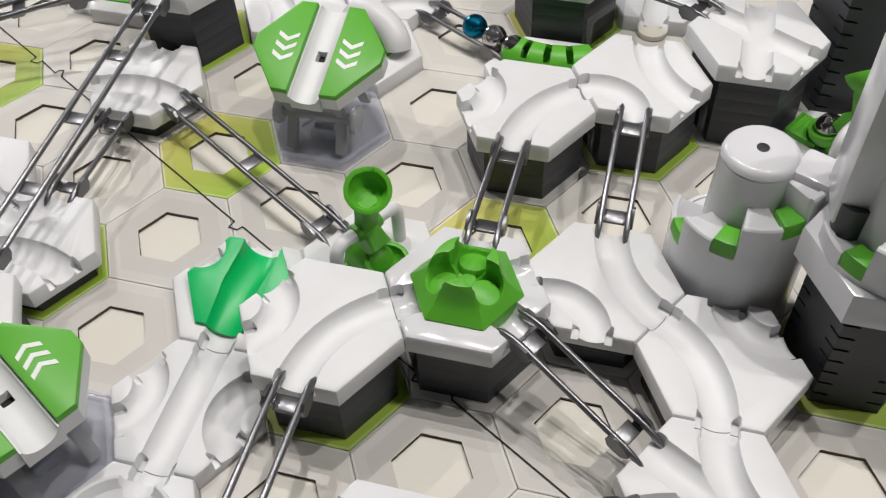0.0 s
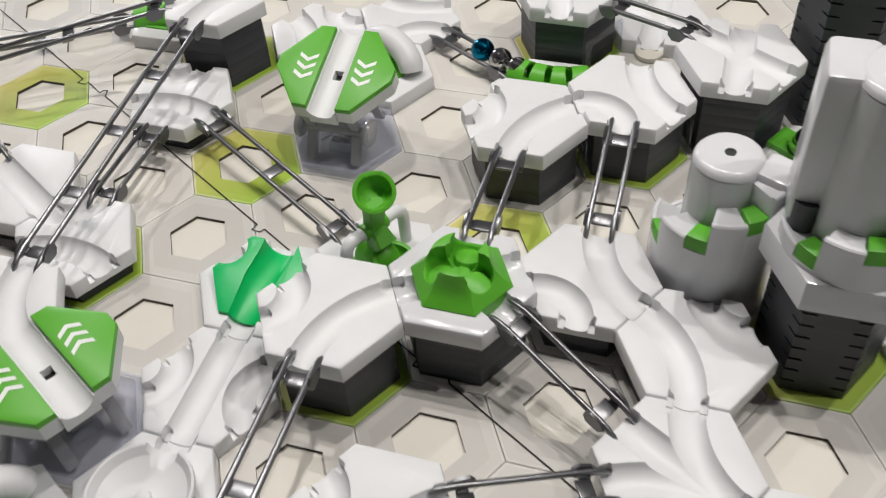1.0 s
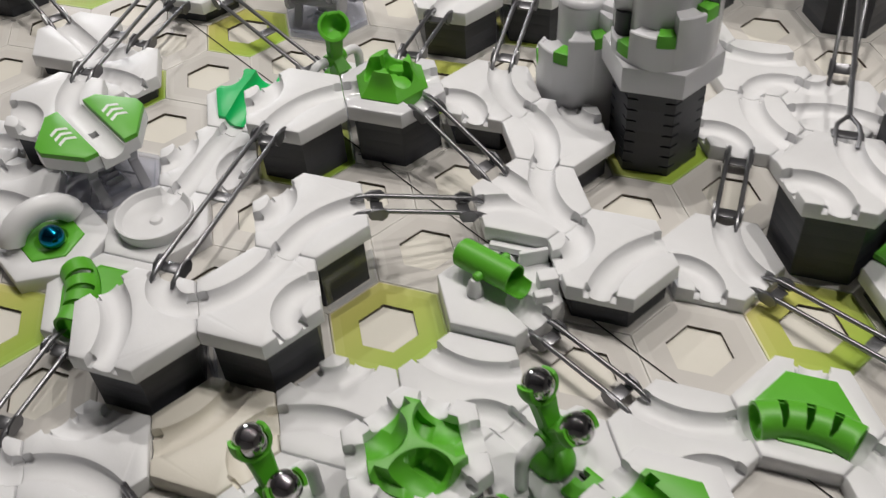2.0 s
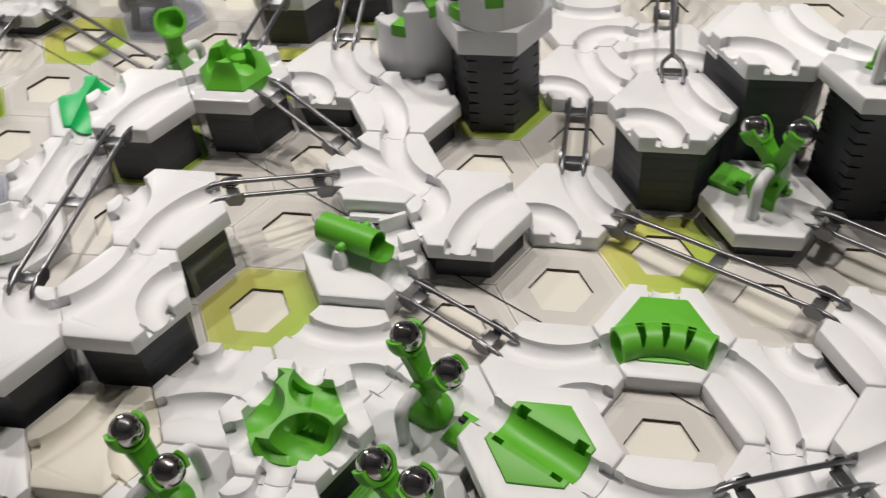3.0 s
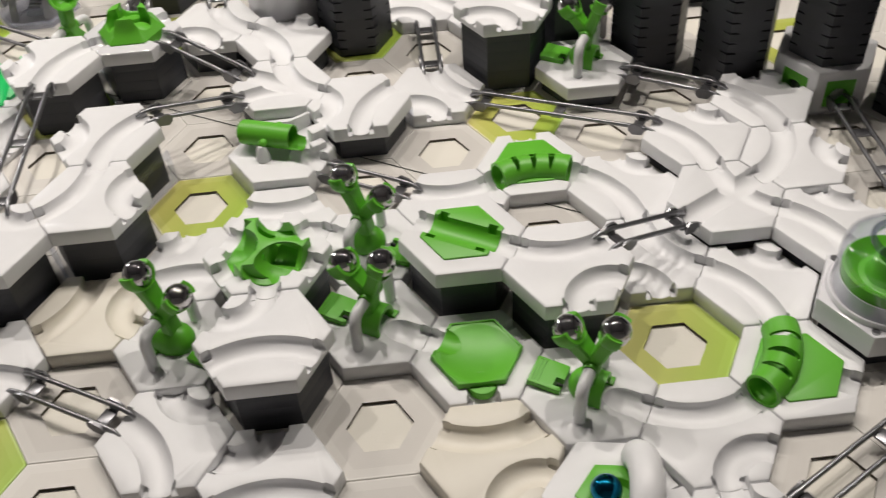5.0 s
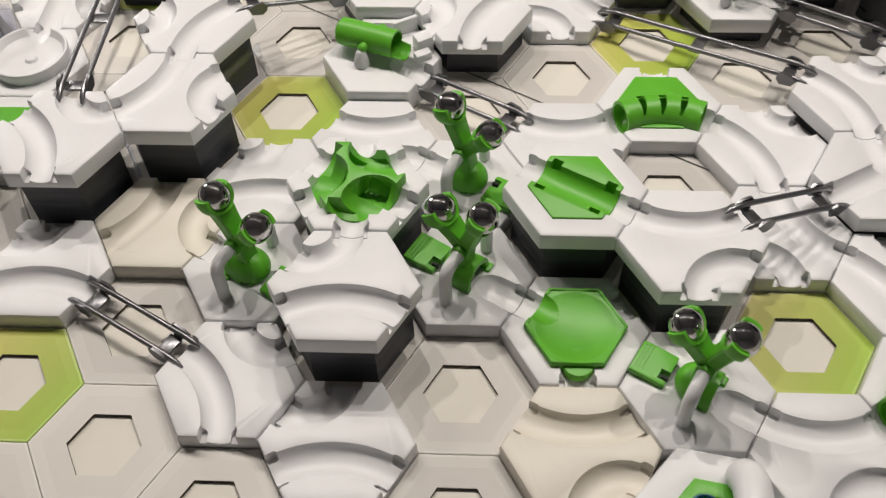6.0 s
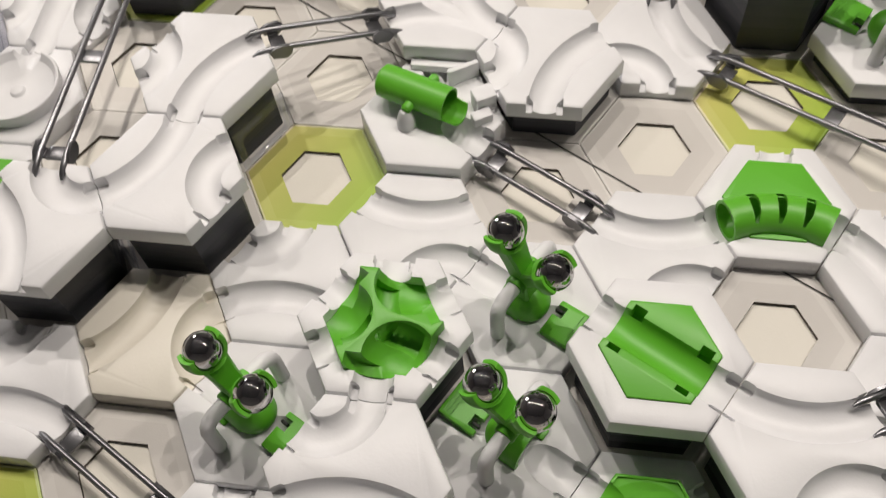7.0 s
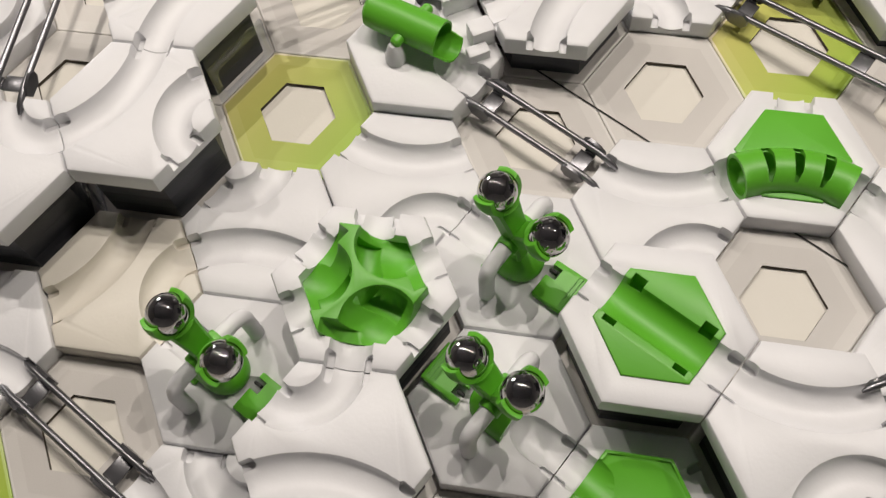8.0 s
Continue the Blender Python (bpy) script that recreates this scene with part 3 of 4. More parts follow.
# ---- volcano tile with three marble sockets ----
def volcano(c, h):
    z = stack(c, h)
    ob = thing("volcano_tile", turned(c, h, z, 0), "white glossy tile with a green cone and three empty sockets", "track tile")
    me = tile_with((0, 1, 3, 5))
    me.materials.clear()
    part("body", me, GLOSSY, ob)
    bm = bmesh.new()
    levels = []
    for ap, zz, rnd in ((0.0178, T - 0.006, 0), (0.0178, T + 0.0008, 0), (0.0150, T + 0.0034, 0.15), (0.0128, T + 0.0068, 0.4), (0.0116, T + 0.0106, 0.7), (0.0108, T + 0.0134, 0.9)):
        ring = []
        for i in range(48):
            a = 2 * math.pi * i / 48
            rh = ap / math.cos((a % (math.pi / 3)) - math.pi / 6)
            r = rh * (1 - rnd) + ap * 1.05 * rnd
            ring.append(bm.verts.new((r * math.cos(a), r * math.sin(a), zz)))
        levels.append(ring)
    for p, q in zip(levels, levels[1:]):
        for i in range(48):
            j = (i + 1) % 48
            bm.faces.new((p[i], p[j], q[j], q[i]))
    bm.faces.new(levels[0][::-1])
    bm.faces.new(levels[-1])
    cuts = [lathe(bmesh.new(), [(0, T + 0.0020), (0.0040, T + 0.0024), (0.0068, T + 0.0060), (0.0080, T + 0.03), (0, T + 0.03)])]
    for a in (88, 208, 328):
        out = Vector((math.cos(radians(a)), math.sin(radians(a)), 0))
        o = out * 0.0075 + Vector((0.0006, -0.0004, T + 0.0064))
        cb = bmesh.new()
        bmesh.ops.create_uvsphere(cb, u_segments=28, v_segments=16, radius=0.0068, matrix=Matrix.Translation(o))
        cuts.append(cb)
        cuts.append(cyl_cut(o + Vector((0, 0, 0.001)), o + out * 0.012 + Vector((0, 0, 0.0090)), 0.0064))
        cuts.append(cyl_cut(o, o + Vector((0, 0, 0.02)), 0.0066))
        pad = Matrix.Translation(o + Vector((0, 0, -0.0060))) @ Matrix.Rotation(radians(14), 4, Vector((-out.y, out.x, 0)))
        part("plunger", lathe(bmesh.new(), [(0, 0), (0.0055, 0), (0.0055, 0.0030), (0.0052, 0.0036), (0.0030, 0.0043), (0, 0.0046)], pad, 28), GREEN, ob, "green round plunger in a socket")
    me = carved(bm, cuts, 0.0003)
    me.materials.clear()
    part("cone", me, GREEN, ob, "green six-sided cone with three sockets")
    part("button", lathe(bmesh.new(), [(0.0034, T + 0.001), (0.0034, T + 0.0032), (0.0028, T + 0.0038), (0, T + 0.0040)], Matrix.Translation((0.0006, -0.0004, 0))), GREEN, ob, "green round centre button")


volcano(-1, 5)


# ---- emerald ramp tile ----
ramp = thing("ramp_tile", turned(-3, 5, 0, 0), "white tile with an emerald green ramp channel insert", "track tile")
part("body", tile_with((2, 4, 1), extra=[hex_recess(0.0191, T - 0.0041)]), WHITE, ramp)
bm = prism(bmesh.new(), hexagon(0.0190), T - 0.004, T + 0.0085)
cuts = [groove([Vector((0.004, 0.030, 0.001)), Vector((0.003, 0.012, 0)), Vector((0.001, 0.0, 0)), Vector((0.001, -0.030, -0.0042))], T + 0.0075, 0.0080, 0.0085),
        lathe(bmesh.new(), [(0, -0.01), (0.0085, -0.01), (0.0085, 0.05), (0, 0.05)], Matrix.Translation((-0.0190, 0.0115, T))),
        box(bmesh.new(), (0.10, 0.12, 0.02), Matrix.Translation((0, 0, T + 0.0154)) @ Matrix.Rotation(radians(10), 4, "X"))]
me = carved(bm, cuts, 0.0004)
me.materials.clear()
part("ramp_insert", me, TEAL, ramp, "emerald green channel with flared ends")

# ---- bowl tile ----
bowl = thing("bowl_tile", turned(-3, 1, 0, 0), "white plastic tile with a round raised bowl", "track tile")
part("body", tile_with((1,), extra=[lathe(bmesh.new(), [(0, T - 0.0041), (0.0183, T - 0.0041), (0.0183, 0.05), (0, 0.05)], seg=56)]), WHITE, bowl)
me = carved(lathe(bmesh.new(), [(0.0, T - 0.004), (0.0185, T - 0.004), (0.0200, T + 0.0052), (0.0197, T + 0.0066), (0.0187, T + 0.0064), (0.0166, T + 0.0030), (0.010, T + 0.0010), (0.0035, T + 0.0008), (0.0028, T + 0.0024), (0, T + 0.0028)], seg=56), [groove([edge_dir(1) * 0.03, edge_dir(1) * 0.02, edge_dir(1) * 0.012], T + 0.0062, 0.0066, 0.0050)], 0.0003)
me.materials.clear()
part("bowl", me, WHITE, bowl)


# ---- tunnel tiles: slit half-pipe over a curved lane ----
def tunnel_parts():
    white = tile_with((1,), extra=[groove(lane(3, 5), T, 0.0085, 0.0078), hex_recess(0.0177, T - 0.0021)])
    pts = lane(3, 5, steps=24)[3:-3]
    up = Vector((0, 0, T + 0.0006))
    path = [p + up for p in pts]
    bm = tube(bmesh.new(), path, 0.0083, seg=32)
    cuts = [tube(bmesh.new(), [path[0] + (path[0] - path[1]).normalized() * 0.004] + path + [path[-1] + (path[-1] - path[-2]).normalized() * 0.004], 0.0069, seg=32)]
    cuts.append(box(bmesh.new(), (0.08, 0.08, 0.02), Matrix.Translation((0, 0, T - 0.0178))))
    for f in (0.27, 0.5, 0.73):
        i = round(f * (len(path) - 1))
        d = (path[i + 1] - path[i - 1]).normalized()
        m = Matrix.Translation(path[i] + Vector((0, 0, 0.0075))) @ Matrix.Rotation(math.atan2(d.y, d.x), 4, "Z")
        cb = bmesh.new()
        o = [(-0.0009, -0.0066), (0.0003, -0.0066), (0.0016, -0.0030), (0.0020, 0.0030), (0.0016, 0.0068), (-0.0016, 0.0068), (-0.0016, 0.0010)]
        prism(cb, o, -0.0040, 0.006, m)
        cuts.append(cb)
    me = carved(bm, cuts, 0.0002)
    me.materials.clear()
    plate = carved(prism(bmesh.new(), hexagon(0.0176), T - 0.002, T + 0.0009, chamfer=0.0005), [groove(lane(3, 5), T + 0.002, 0.0086, 0.012)])
    plate.materials.clear()
    return white, me, plate


TUNNEL = tunnel_parts()


def tunnel(c, h, turn):
    ob = thing("tunnel_tile", turned(c, h, stack(c, h), 60 * turn), "white tile with a slit green tunnel over its curve", "track tile", "tunnel tiles")
    part("body", TUNNEL[0], WHITE, ob)
    part("tunnel", TUNNEL[1], GREEN, ob, "green curved tunnel with three slits")
    part("plate", TUNNEL[2], GREEN, ob, "green hexagonal inlay plate")


tunnel(4, 0, 0)
tunnel(6, -6, 4)
tunnel(-3, -1, 5)
tunnel(-1, 11, 3)
tunnel(-6, 12, 0)

# ---- slot tile ----
zs = stack(3, -3)
slot = thing("slot_tile", turned(3, -3, zs, 0), "white tile with a green slotted channel inlay on black blocks", "track tile")
part("body", tile_with((2, 5), extra=[hex_recess(0.0173, T - 0.0076)]), WHITE, slot)
cuts = [groove([edge_dir(2) * 0.03, edge_dir(2) * 0.01, edge_dir(5) * 0.01, edge_dir(5) * 0.03], T + 0.0008, 0.0068, 0.0058)]
for u in (-1, 1):
    for y, run, w in ((-0.0080, 0.0044, 0.0020), (0.0078, 0.0046, 0.0036)):
        cuts.append(box(bmesh.new(), (run, w, 0.012), Matrix.Rotation(radians(-30), 4, "Z") @ Matrix.Translation((u * 0.0126, y, T))))
me = carved(prism(bmesh.new(), hexagon(0.0172), T - 0.0075, T + 0.0008, chamfer=0.0004), cuts, 0.0002)
me.materials.clear()
part("inlay", me, GREEN, slot, "green hexagonal inlay with a channel and four slots")
part("slot_floor", box(bmesh.new(), (0.030, 0.018, 0.0008), Matrix.Rotation(radians(-30), 4, "Z") @ Matrix.Translation((0, 0, T - 0.0072 + 0.0006))), HOLLOW, slot)

# ---- dish tile ----
dish = thing("dish_tile", turned(3, -5, 0, 0), "white tile with a shallow green hexagonal dish", "track tile")
part("body", tile_with((2, 4, 0), extra=[hex_recess(0.0181, T - 0.0031)]), WHITE, dish)
inner = prism(bmesh.new(), hexagon(0.0168), T + 0.0022, T + 0.01)
hollow = bmesh.new()
bmesh.ops.create_uvsphere(hollow, u_segments=128, v_segments=96, radius=0.045, matrix=Matrix.Translation((0, 0, T + 0.0440)))
cuts = [inner, hollow, groove([edge_dir(2) * 0.03, edge_dir(2) * 0.02, edge_dir(2) * 0.012, Vector((0, 0, 0.004))], T + 0.0036, 0.0070, 0.0050)]
me = carved(prism(bmesh.new(), hexagon(0.0180), T - 0.003, T + 0.0030, chamfer=0.0008), cuts, 0.0003)
me.materials.clear()
part("dish", me, GREEN, dish, "green shallow dish with a raised rim")
part("spout", lathe(bmesh.new(), [(0, T - 0.004), (0.0062, T - 0.004), (0.0066, T - 0.0004), (0.0062, T + 0.0002), (0, T + 0.0003)], Matrix.Translation((0.0005, -0.0160, 0))), GREEN, dish, "green round spout")

# ---- star tile with three-armed bridge ----
zt = stack(1, -3)
star = thing("star_tile", turned(1, -3, zt, 0), "white six-way tile with a green three-armed funnel insert", "track tile")
part("body", tile_with((0, 1, 2, 3, 4, 5), extra=[hex_recess(0.0180, 0.0015)]), WHITE, star)
bm = prism(bmesh.new(), hexagon(0.0179), T - 0.0068, T + 0.0052, chamfer=0.0005)
cuts = []
for a in (60, 180, 300):
    d = Vector((math.cos(radians(a)), math.sin(radians(a)), 0))
    f = Vector((math.cos(radians(a - 30)), math.sin(radians(a - 30)), 0))
    g = Vector((math.cos(radians(a + 30)), math.sin(radians(a + 30)), 0))
    up = Vector((0, 0, T + 0.0058))
    cuts.append(cyl_cut(f * 0.0130 + d * 0.001 + up, f * 0.036 + up, 0.0104, 36))
    cb = bmesh.new()
    bmesh.ops.create_uvsphere(cb, u_segments=32, v_segments=20, radius=0.0124, matrix=Matrix.Translation(d * 0.0154 + up))
    cuts.append(cb)
    cuts.append(cyl_cut(d * 0.0120 + Vector((0, 0, T + 0.0010)), g * 0.034 + Vector((0, 0, T + 0.0004)), 0.0060))
    cuts.append(cyl_cut(g * 0.0030 + Vector((0, 0, T - 0.0008)), g * 0.0150 + Vector((0, 0, T - 0.0008)), 0.0054))
me = carved(bm, cuts, 0.0002)
me.materials.clear()
part("funnel_insert", me, GREEN, star, "green insert with a three-armed bridge over hollow lanes")

# ---- canister seesaw tile ----
can = thing("seesaw_tile", turned(1, 1, 0, -30), "white tile carrying a green tipping canister", "track tile")
CT = 0.0135
part("body", tile_with((5, 1), thick=CT), WHITE, can, m=Matrix.Rotation(radians(30), 4, "Z"))
for s in (-1, 1):
    part("pivot_post", lathe(bmesh.new(), [(0.0040, 0), (0.0038, 0.004), (0.0026, 0.0085), (0.0016, 0.0100), (0, 0.0104)], Matrix.Translation((-0.005, s * 0.0102, CT - 0.001)), 20), WHITE, can)
side_m = Matrix.Rotation(radians(60), 4, "Z")
for nm, u0, u1, n0, n1, up in (("high_guard", 0.0165, 0.0256, 0.0010, 0.0086, 0.0085), ("low_guard", 0.0130, 0.0216, 0.0088, 0.0140, 0.0042), ("fin", 0.0118, 0.0258, -0.0124, -0.0098, 0.0085)):
    bm = box(bmesh.new(), (u1 - u0, n1 - n0, up + 0.001), side_m @ Matrix.Translation(((u0 + u1) / 2, -(n0 + n1) / 2, CT + up / 2 - 0.0005)), 0.0011)
    part(nm, bm, WHITE, can)
part("back_wall", box(bmesh.new(), (0.0240, 0.0036, 0.0040), Matrix.Rotation(radians(30), 4, "Z") @ Matrix.Translation((0, APO - 0.0022, CT + 0.0010)), 0.0006), WHITE, can)
prof_m = Matrix.Translation((-0.004, 0, CT + 0.0096)) @ Matrix.Rotation(radians(9), 4, "Z") @ Matrix.Rotation(radians(89), 4, "Y") @ Matrix.Translation((0, 0, -0.0195))
RO, RI = 0.0070, 0.0062
part("canister", lathe(bmesh.new(), [(0, 0), (0.0052, 0.0004), (0.0068, 0.0018), (RO, 0.0045), (RO, 0.0300), (RI, 0.0300), (RI, 0.0100), (0, 0.0095)], prof_m, 40), GREEN, can, "green tube, rounded and closed behind")
bm = bmesh.new()
vs = []
for i in range(48):
    a = 2 * math.pi * i / 48
    off = abs((math.degrees(a) + 180) % 360 - 180)
    x1 = 0.0378 - 0.0010 * (off / 62) ** 2 if off < 62 else 0.0318
    vs.append([bm.verts.new(prof_m @ Vector((r * math.cos(a), r * math.sin(a), x))) for r, x in ((RO, 0.0298), (RO, x1), (RI, x1), (RI, 0.0298))])
for p, q in zip(vs, vs[1:] + vs[:1]):
    for i in range(4):
        k = (i + 1) % 4
        bm.faces.new((p[i], q[i], q[k], p[k]))
part("trough", bm, GREEN, can, "green open front end of the tube")
for s in (-1, 1):
    part("trunnion", lathe(bmesh.new(), [(0, 0), (0.0022, 0), (0.0022, 0.0036), (0.0014, 0.0046), (0, 0.0048)], Matrix.Translation((-0.0048, s * 0.0060, CT + 0.0096)) @ Matrix.Rotation(radians(-90 * s), 4, "X"), 16), GREEN, can)


# ---- marble catapult on posts ----
FIG_TILE = tile_with((0, 3))


def cup_shape(at, aim, r=0.0078, prongs=True):
    """Cup round a marble at the place, its mouth turned along aim; two prongs hold the marble from the sides."""
    q = Vector(aim).to_track_quat("Z", "Y").to_matrix().to_4x4()
    m = Matrix.Translation(at) @ q
    top = 116 if prongs else 96
    wall = 0.0014 if prongs else 0.0018
    prof = [(r * math.sin(radians(a)), -r * math.cos(radians(a))) for a in range(0, top, 10)]
    inn = [((r - wall) * math.sin(radians(a)), -(r - wall) * math.cos(radians(a))) for a in range(top - 6, -1, -10)]
    prof[0], inn[-1] = (0, -r), (0, -r + wall)
    bm = lathe(bmesh.new(), prof + inn, m, 32)
    if not prongs:
        return bm, [box(bmesh.new(), (0.0062, 0.03, 0.014), m @ Matrix.Translation((0, 0.010, 0.0045)))]
    cuts = []
    for s in (-1, 1):
        cuts.append(box(bmesh.new(), (0.03, 0.0200, 0.016), m @ Matrix.Translation((0, s * 0.0136, 0.0022))))
    return bm, cuts


def foot_shape():
    """Low arched tunnel along x, open behind and rounded off in front."""
    bm = bmesh.new()
    r, q, sill = 0.0081, 0.0063, T + 0.0032
    arch = [(r * math.cos(radians(a)), sill + r * math.sin(radians(a))) for a in range(0, 181, 12)]
    bore = [(q * math.cos(radians(a)), sill - 0.0004 + q * math.sin(radians(a))) for a in range(180, -1, -12)]
    o = [(r, T - 0.001)] + arch + [(-r, T - 0.001), (-q, T - 0.001)] + bore + [(q, T - 0.001)]
    ends = [[bm.verts.new((x, u, v)) for u, v in o] for x in (-0.0070, 0.0016)]
    n = len(o)
    for i in range(n):
        j = (i + 1) % n
        bm.faces.new((ends[0][i], ends[0][j], ends[1][j], ends[1][i]))
    bm.faces.new(ends[0][::-1])
    bm.faces.new(ends[1])
    cap = bmesh.new()
    bmesh.ops.create_uvsphere(cap, u_segments=32, v_segments=20, radius=r, matrix=Matrix.Translation((0.0012, 0, sill)))
    for co, no in (((0.0010, 0, 0), (-1, 0, 0)), ((0, 0, T - 0.001), (0, 0, -1))):
        cut = bmesh.ops.bisect_plane(cap, geom=cap.verts[:] + cap.edges[:] + cap.faces[:], plane_co=co, plane_no=no, clear_outer=True)
        bmesh.ops.edgeloop_fill(cap, edges=[e for e in cut["geom_cut"] if isinstance(e, bmesh.types.BMEdge)])
    me = bpy.data.meshes.new("cap")
    cap.to_mesh(me)
    cap.free()
    bm.from_mesh(me)
    bpy.data.meshes.remove(me)
    return finish(bm)


def arm_shape(start, end, w0, w1, depth):
    """Flat-sided arm, wide across the pivot's line, between two points."""
    d = (end - start).normalized()
    side = Vector((0, 1, 0))
    n = d.cross(side).normalized()
    bm = bmesh.new()
    rings = []
    for p, w in ((start, w0), (start.lerp(end, 0.5), (w0 + w1) * 0.47), (end, w1)):
        c = depth * 0.28
        o = [(w - c, -depth), (w, -depth + c), (w, depth - c), (w - c, depth), (c - w, depth), (-w, depth - c), (-w, c - depth), (c - w, -depth)]
        rings.append([bm.verts.new(p + side * u + n * v) for u, v in o])
    for a, b in zip(rings, rings[1:]):
        for i in range(8):
            j = (i + 1) % 8
            bm.faces.new((a[i], a[j], b[j], b[i]))
    bm.faces.new(rings[0][::-1])
    bm.faces.new(rings[-1])
    return bm


FOOT = foot_shape()
FLAP = carved(box(bmesh.new(), (0.0150, 0.0150, 0.0034), I4, 0.0006),
              [box(bmesh.new(), (0.0052, 0.0046, 0.01), Matrix.Translation((-0.0062, 0.0030, 0)))] +
              [box(bmesh.new(), (0.0005, 0.0124, 0.0010), Matrix.Translation((0.0028 + 0.0015 * i, 0, 0.0018))) for i in range(3)])
FLAP.materials.clear()


def catapult(c, h, deg, zbase=None, fired=False, balls=True):
    """Local x runs along the lane towards the loading flap."""
    z = zbase if zbase is not None else stack(c, h)
    m = turned(c, h, z, deg)
    ob = thing("catapult_tile", m, "white tile with a green marble catapult between white posts" if not fired else "white tile with a green catapult thrown upright and empty", "catapult", "marble catapults")
    part("body", FIG_TILE, WHITE, ob, m=Matrix.Rotation(radians(-30), 4, "Z"))
    pz = T + 0.0200
    for s in (-1, 1):
        pts = [(-0.001, s * 0.0162, T - 0.002), (-0.001, s * 0.0160, pz - 0.0055), (-0.001, s * 0.0153, pz - 0.0028), (-0.001, s * 0.0138, pz - 0.0008), (-0.001, s * 0.0115, pz), (-0.001, s * 0.0035, pz)]
        part("post", tube(bmesh.new(), pts, 0.0027, seg=16), WHITE, ob)
    part("pivot_sleeve", lathe(bmesh.new(), [(0, -0.0062), (0.0034, -0.0062), (0.0037, -0.0055), (0.0037, 0.0055), (0.0034, 0.0062), (0, 0.0062)], Matrix.Translation((-0.001, 0, pz)) @ Matrix.Rotation(radians(90), 4, "X"), 18), GREEN, ob)
    part("foot", FOOT, GREEN, ob, "green arched foot, open behind")
    part("heel", box(bmesh.new(), (0.0040, 0.0044, 0.0022), Matrix.Translation((-0.0066, -0.0078, T + 0.0002)), 0.0005), GREEN, ob)
    part("stem", arm_shape(Vector((0.0012, 0, T + 0.0030)), Vector((-0.001, 0, pz)), 0.0046, 0.0040, 0.0032), GREEN, ob)
    flap = part("flap", FLAP, GREEN, ob, "green ribbed loading flap", Matrix.Translation((0.0186, 0, T + 0.0014)) @ Matrix.Rotation(radians(-4), 4, "Y"))
    part("flap_hook", box(bmesh.new(), (0.0030, 0.0012, 0.0022), Matrix.Translation((-0.0062, 0.0034, 0.0002)), 0.0003), HOLLOW, flap, "dark catch in the flap's notch")
    piv = Vector((-0.001, 0, pz))
    if fired:
        ends = ((Vector((0.003, 0, T + 0.0425)), Vector((0.60, -0.45, 0.66))), (Vector((0.010, 0, T + 0.0085)), Vector((0.2, 0, 1))))
    else:
        ends = ((Vector((-0.0088, 0, T + 0.0420)), Vector((-0.35, 0, 1))), (Vector((0.0112, 0, T + 0.0350)), Vector((0.5, 0, 1))))
    for at, aim in ends:
        aim = aim.normalized()
        d = (at - piv).normalized()
        part("arm", arm_shape(piv + d * 0.001, at - d * 0.0062, 0.0040, 0.0050, 0.0031), GREEN, ob)
        bm, cuts = cup_shape(at, d if not fired else aim, 0.0090 if fired else 0.0080, not fired)
        me = carved(bm, cuts, 0.0002)
        me.materials.clear()
        part("cup", me, GREEN, ob, "green two-pronged cup for a marble" if not fired else "green hollow cup")
        if balls is True or (balls == "low" and at.z < 0.03):
            marble("chrome", m @ at, "held in a green catapult cup")


catapult(2, -2, -30)
catapult(0, -4, -30)
catapult(2, -4, 150)
catapult(4, -6, 150)
catapult(5, 3, 150)
catapult(-2, 6, -30, fired=True, balls=False)
catapult(2, 10, 150, fired=True, balls="low")


# ---- slotted black towers ----
def tower(c, h, top_z, z0=0.0):
    n = round((top_z - z0) / SH)
    for i in range(n):
        ob = part("tower_block", BLOCK_SLOT, None, None, m=Matrix.Translation(cell(c, h, z0 + i * SH)) @ Matrix.Rotation(radians(60 * (i * 2 % 6)), 4, "Z"))
        tagged(ob, "black plastic slotted hexagonal block stacked in a tower", "tower block", "black tower blocks")
    return z0 + n * SH


tower(2, 6, 0.0533)
tower(7, 3, 0.165)
tower(9, 1, 0.165)
tower(9, -1, 0.165)
tower(2, 12, 0.165)
z64 = tower(6, 4, 0.065)
catapult(6, 4, -30, zbase=z64)

# arched gate under a tower
gate = thing("gate_tile", turned(8, 2, 0, 0), "pale hexagonal gate with green arches under a black tower", "track tile")
cuts = []
for k in range(6):
    cuts.append(box(bmesh.new(), (0.016, 0.0176, 0.0180), Matrix.Rotation(radians(30 + 60 * k), 4, "Z") @ Matrix.Translation((0.0240, 0, 0.0130))))
me = carved(prism(bmesh.new(), hexagon(APO - 0.0004), 0, 0.0285, chamfer=0.0010), cuts, 0.0003)
me.materials.clear()
part("body", me, WHITE, gate)
for k in range(6):
    m = Matrix.Rotation(radians(30 + 60 * k), 4, "Z") @ Matrix.Translation((0.0222, 0, 0.0130))
    me = carved(box(bmesh.new(), (0.005, 0.0174, 0.0178), m), [cyl_cut(m @ Vector((-0.01, 0, -0.0030)), m @ Vector((0.01, 0, -0.0030)), 0.0058)])
    me.materials.clear()
    part("arch", me, GREEN, gate, "green round arch")
tower(8, 2, 0.165, 0.0285)


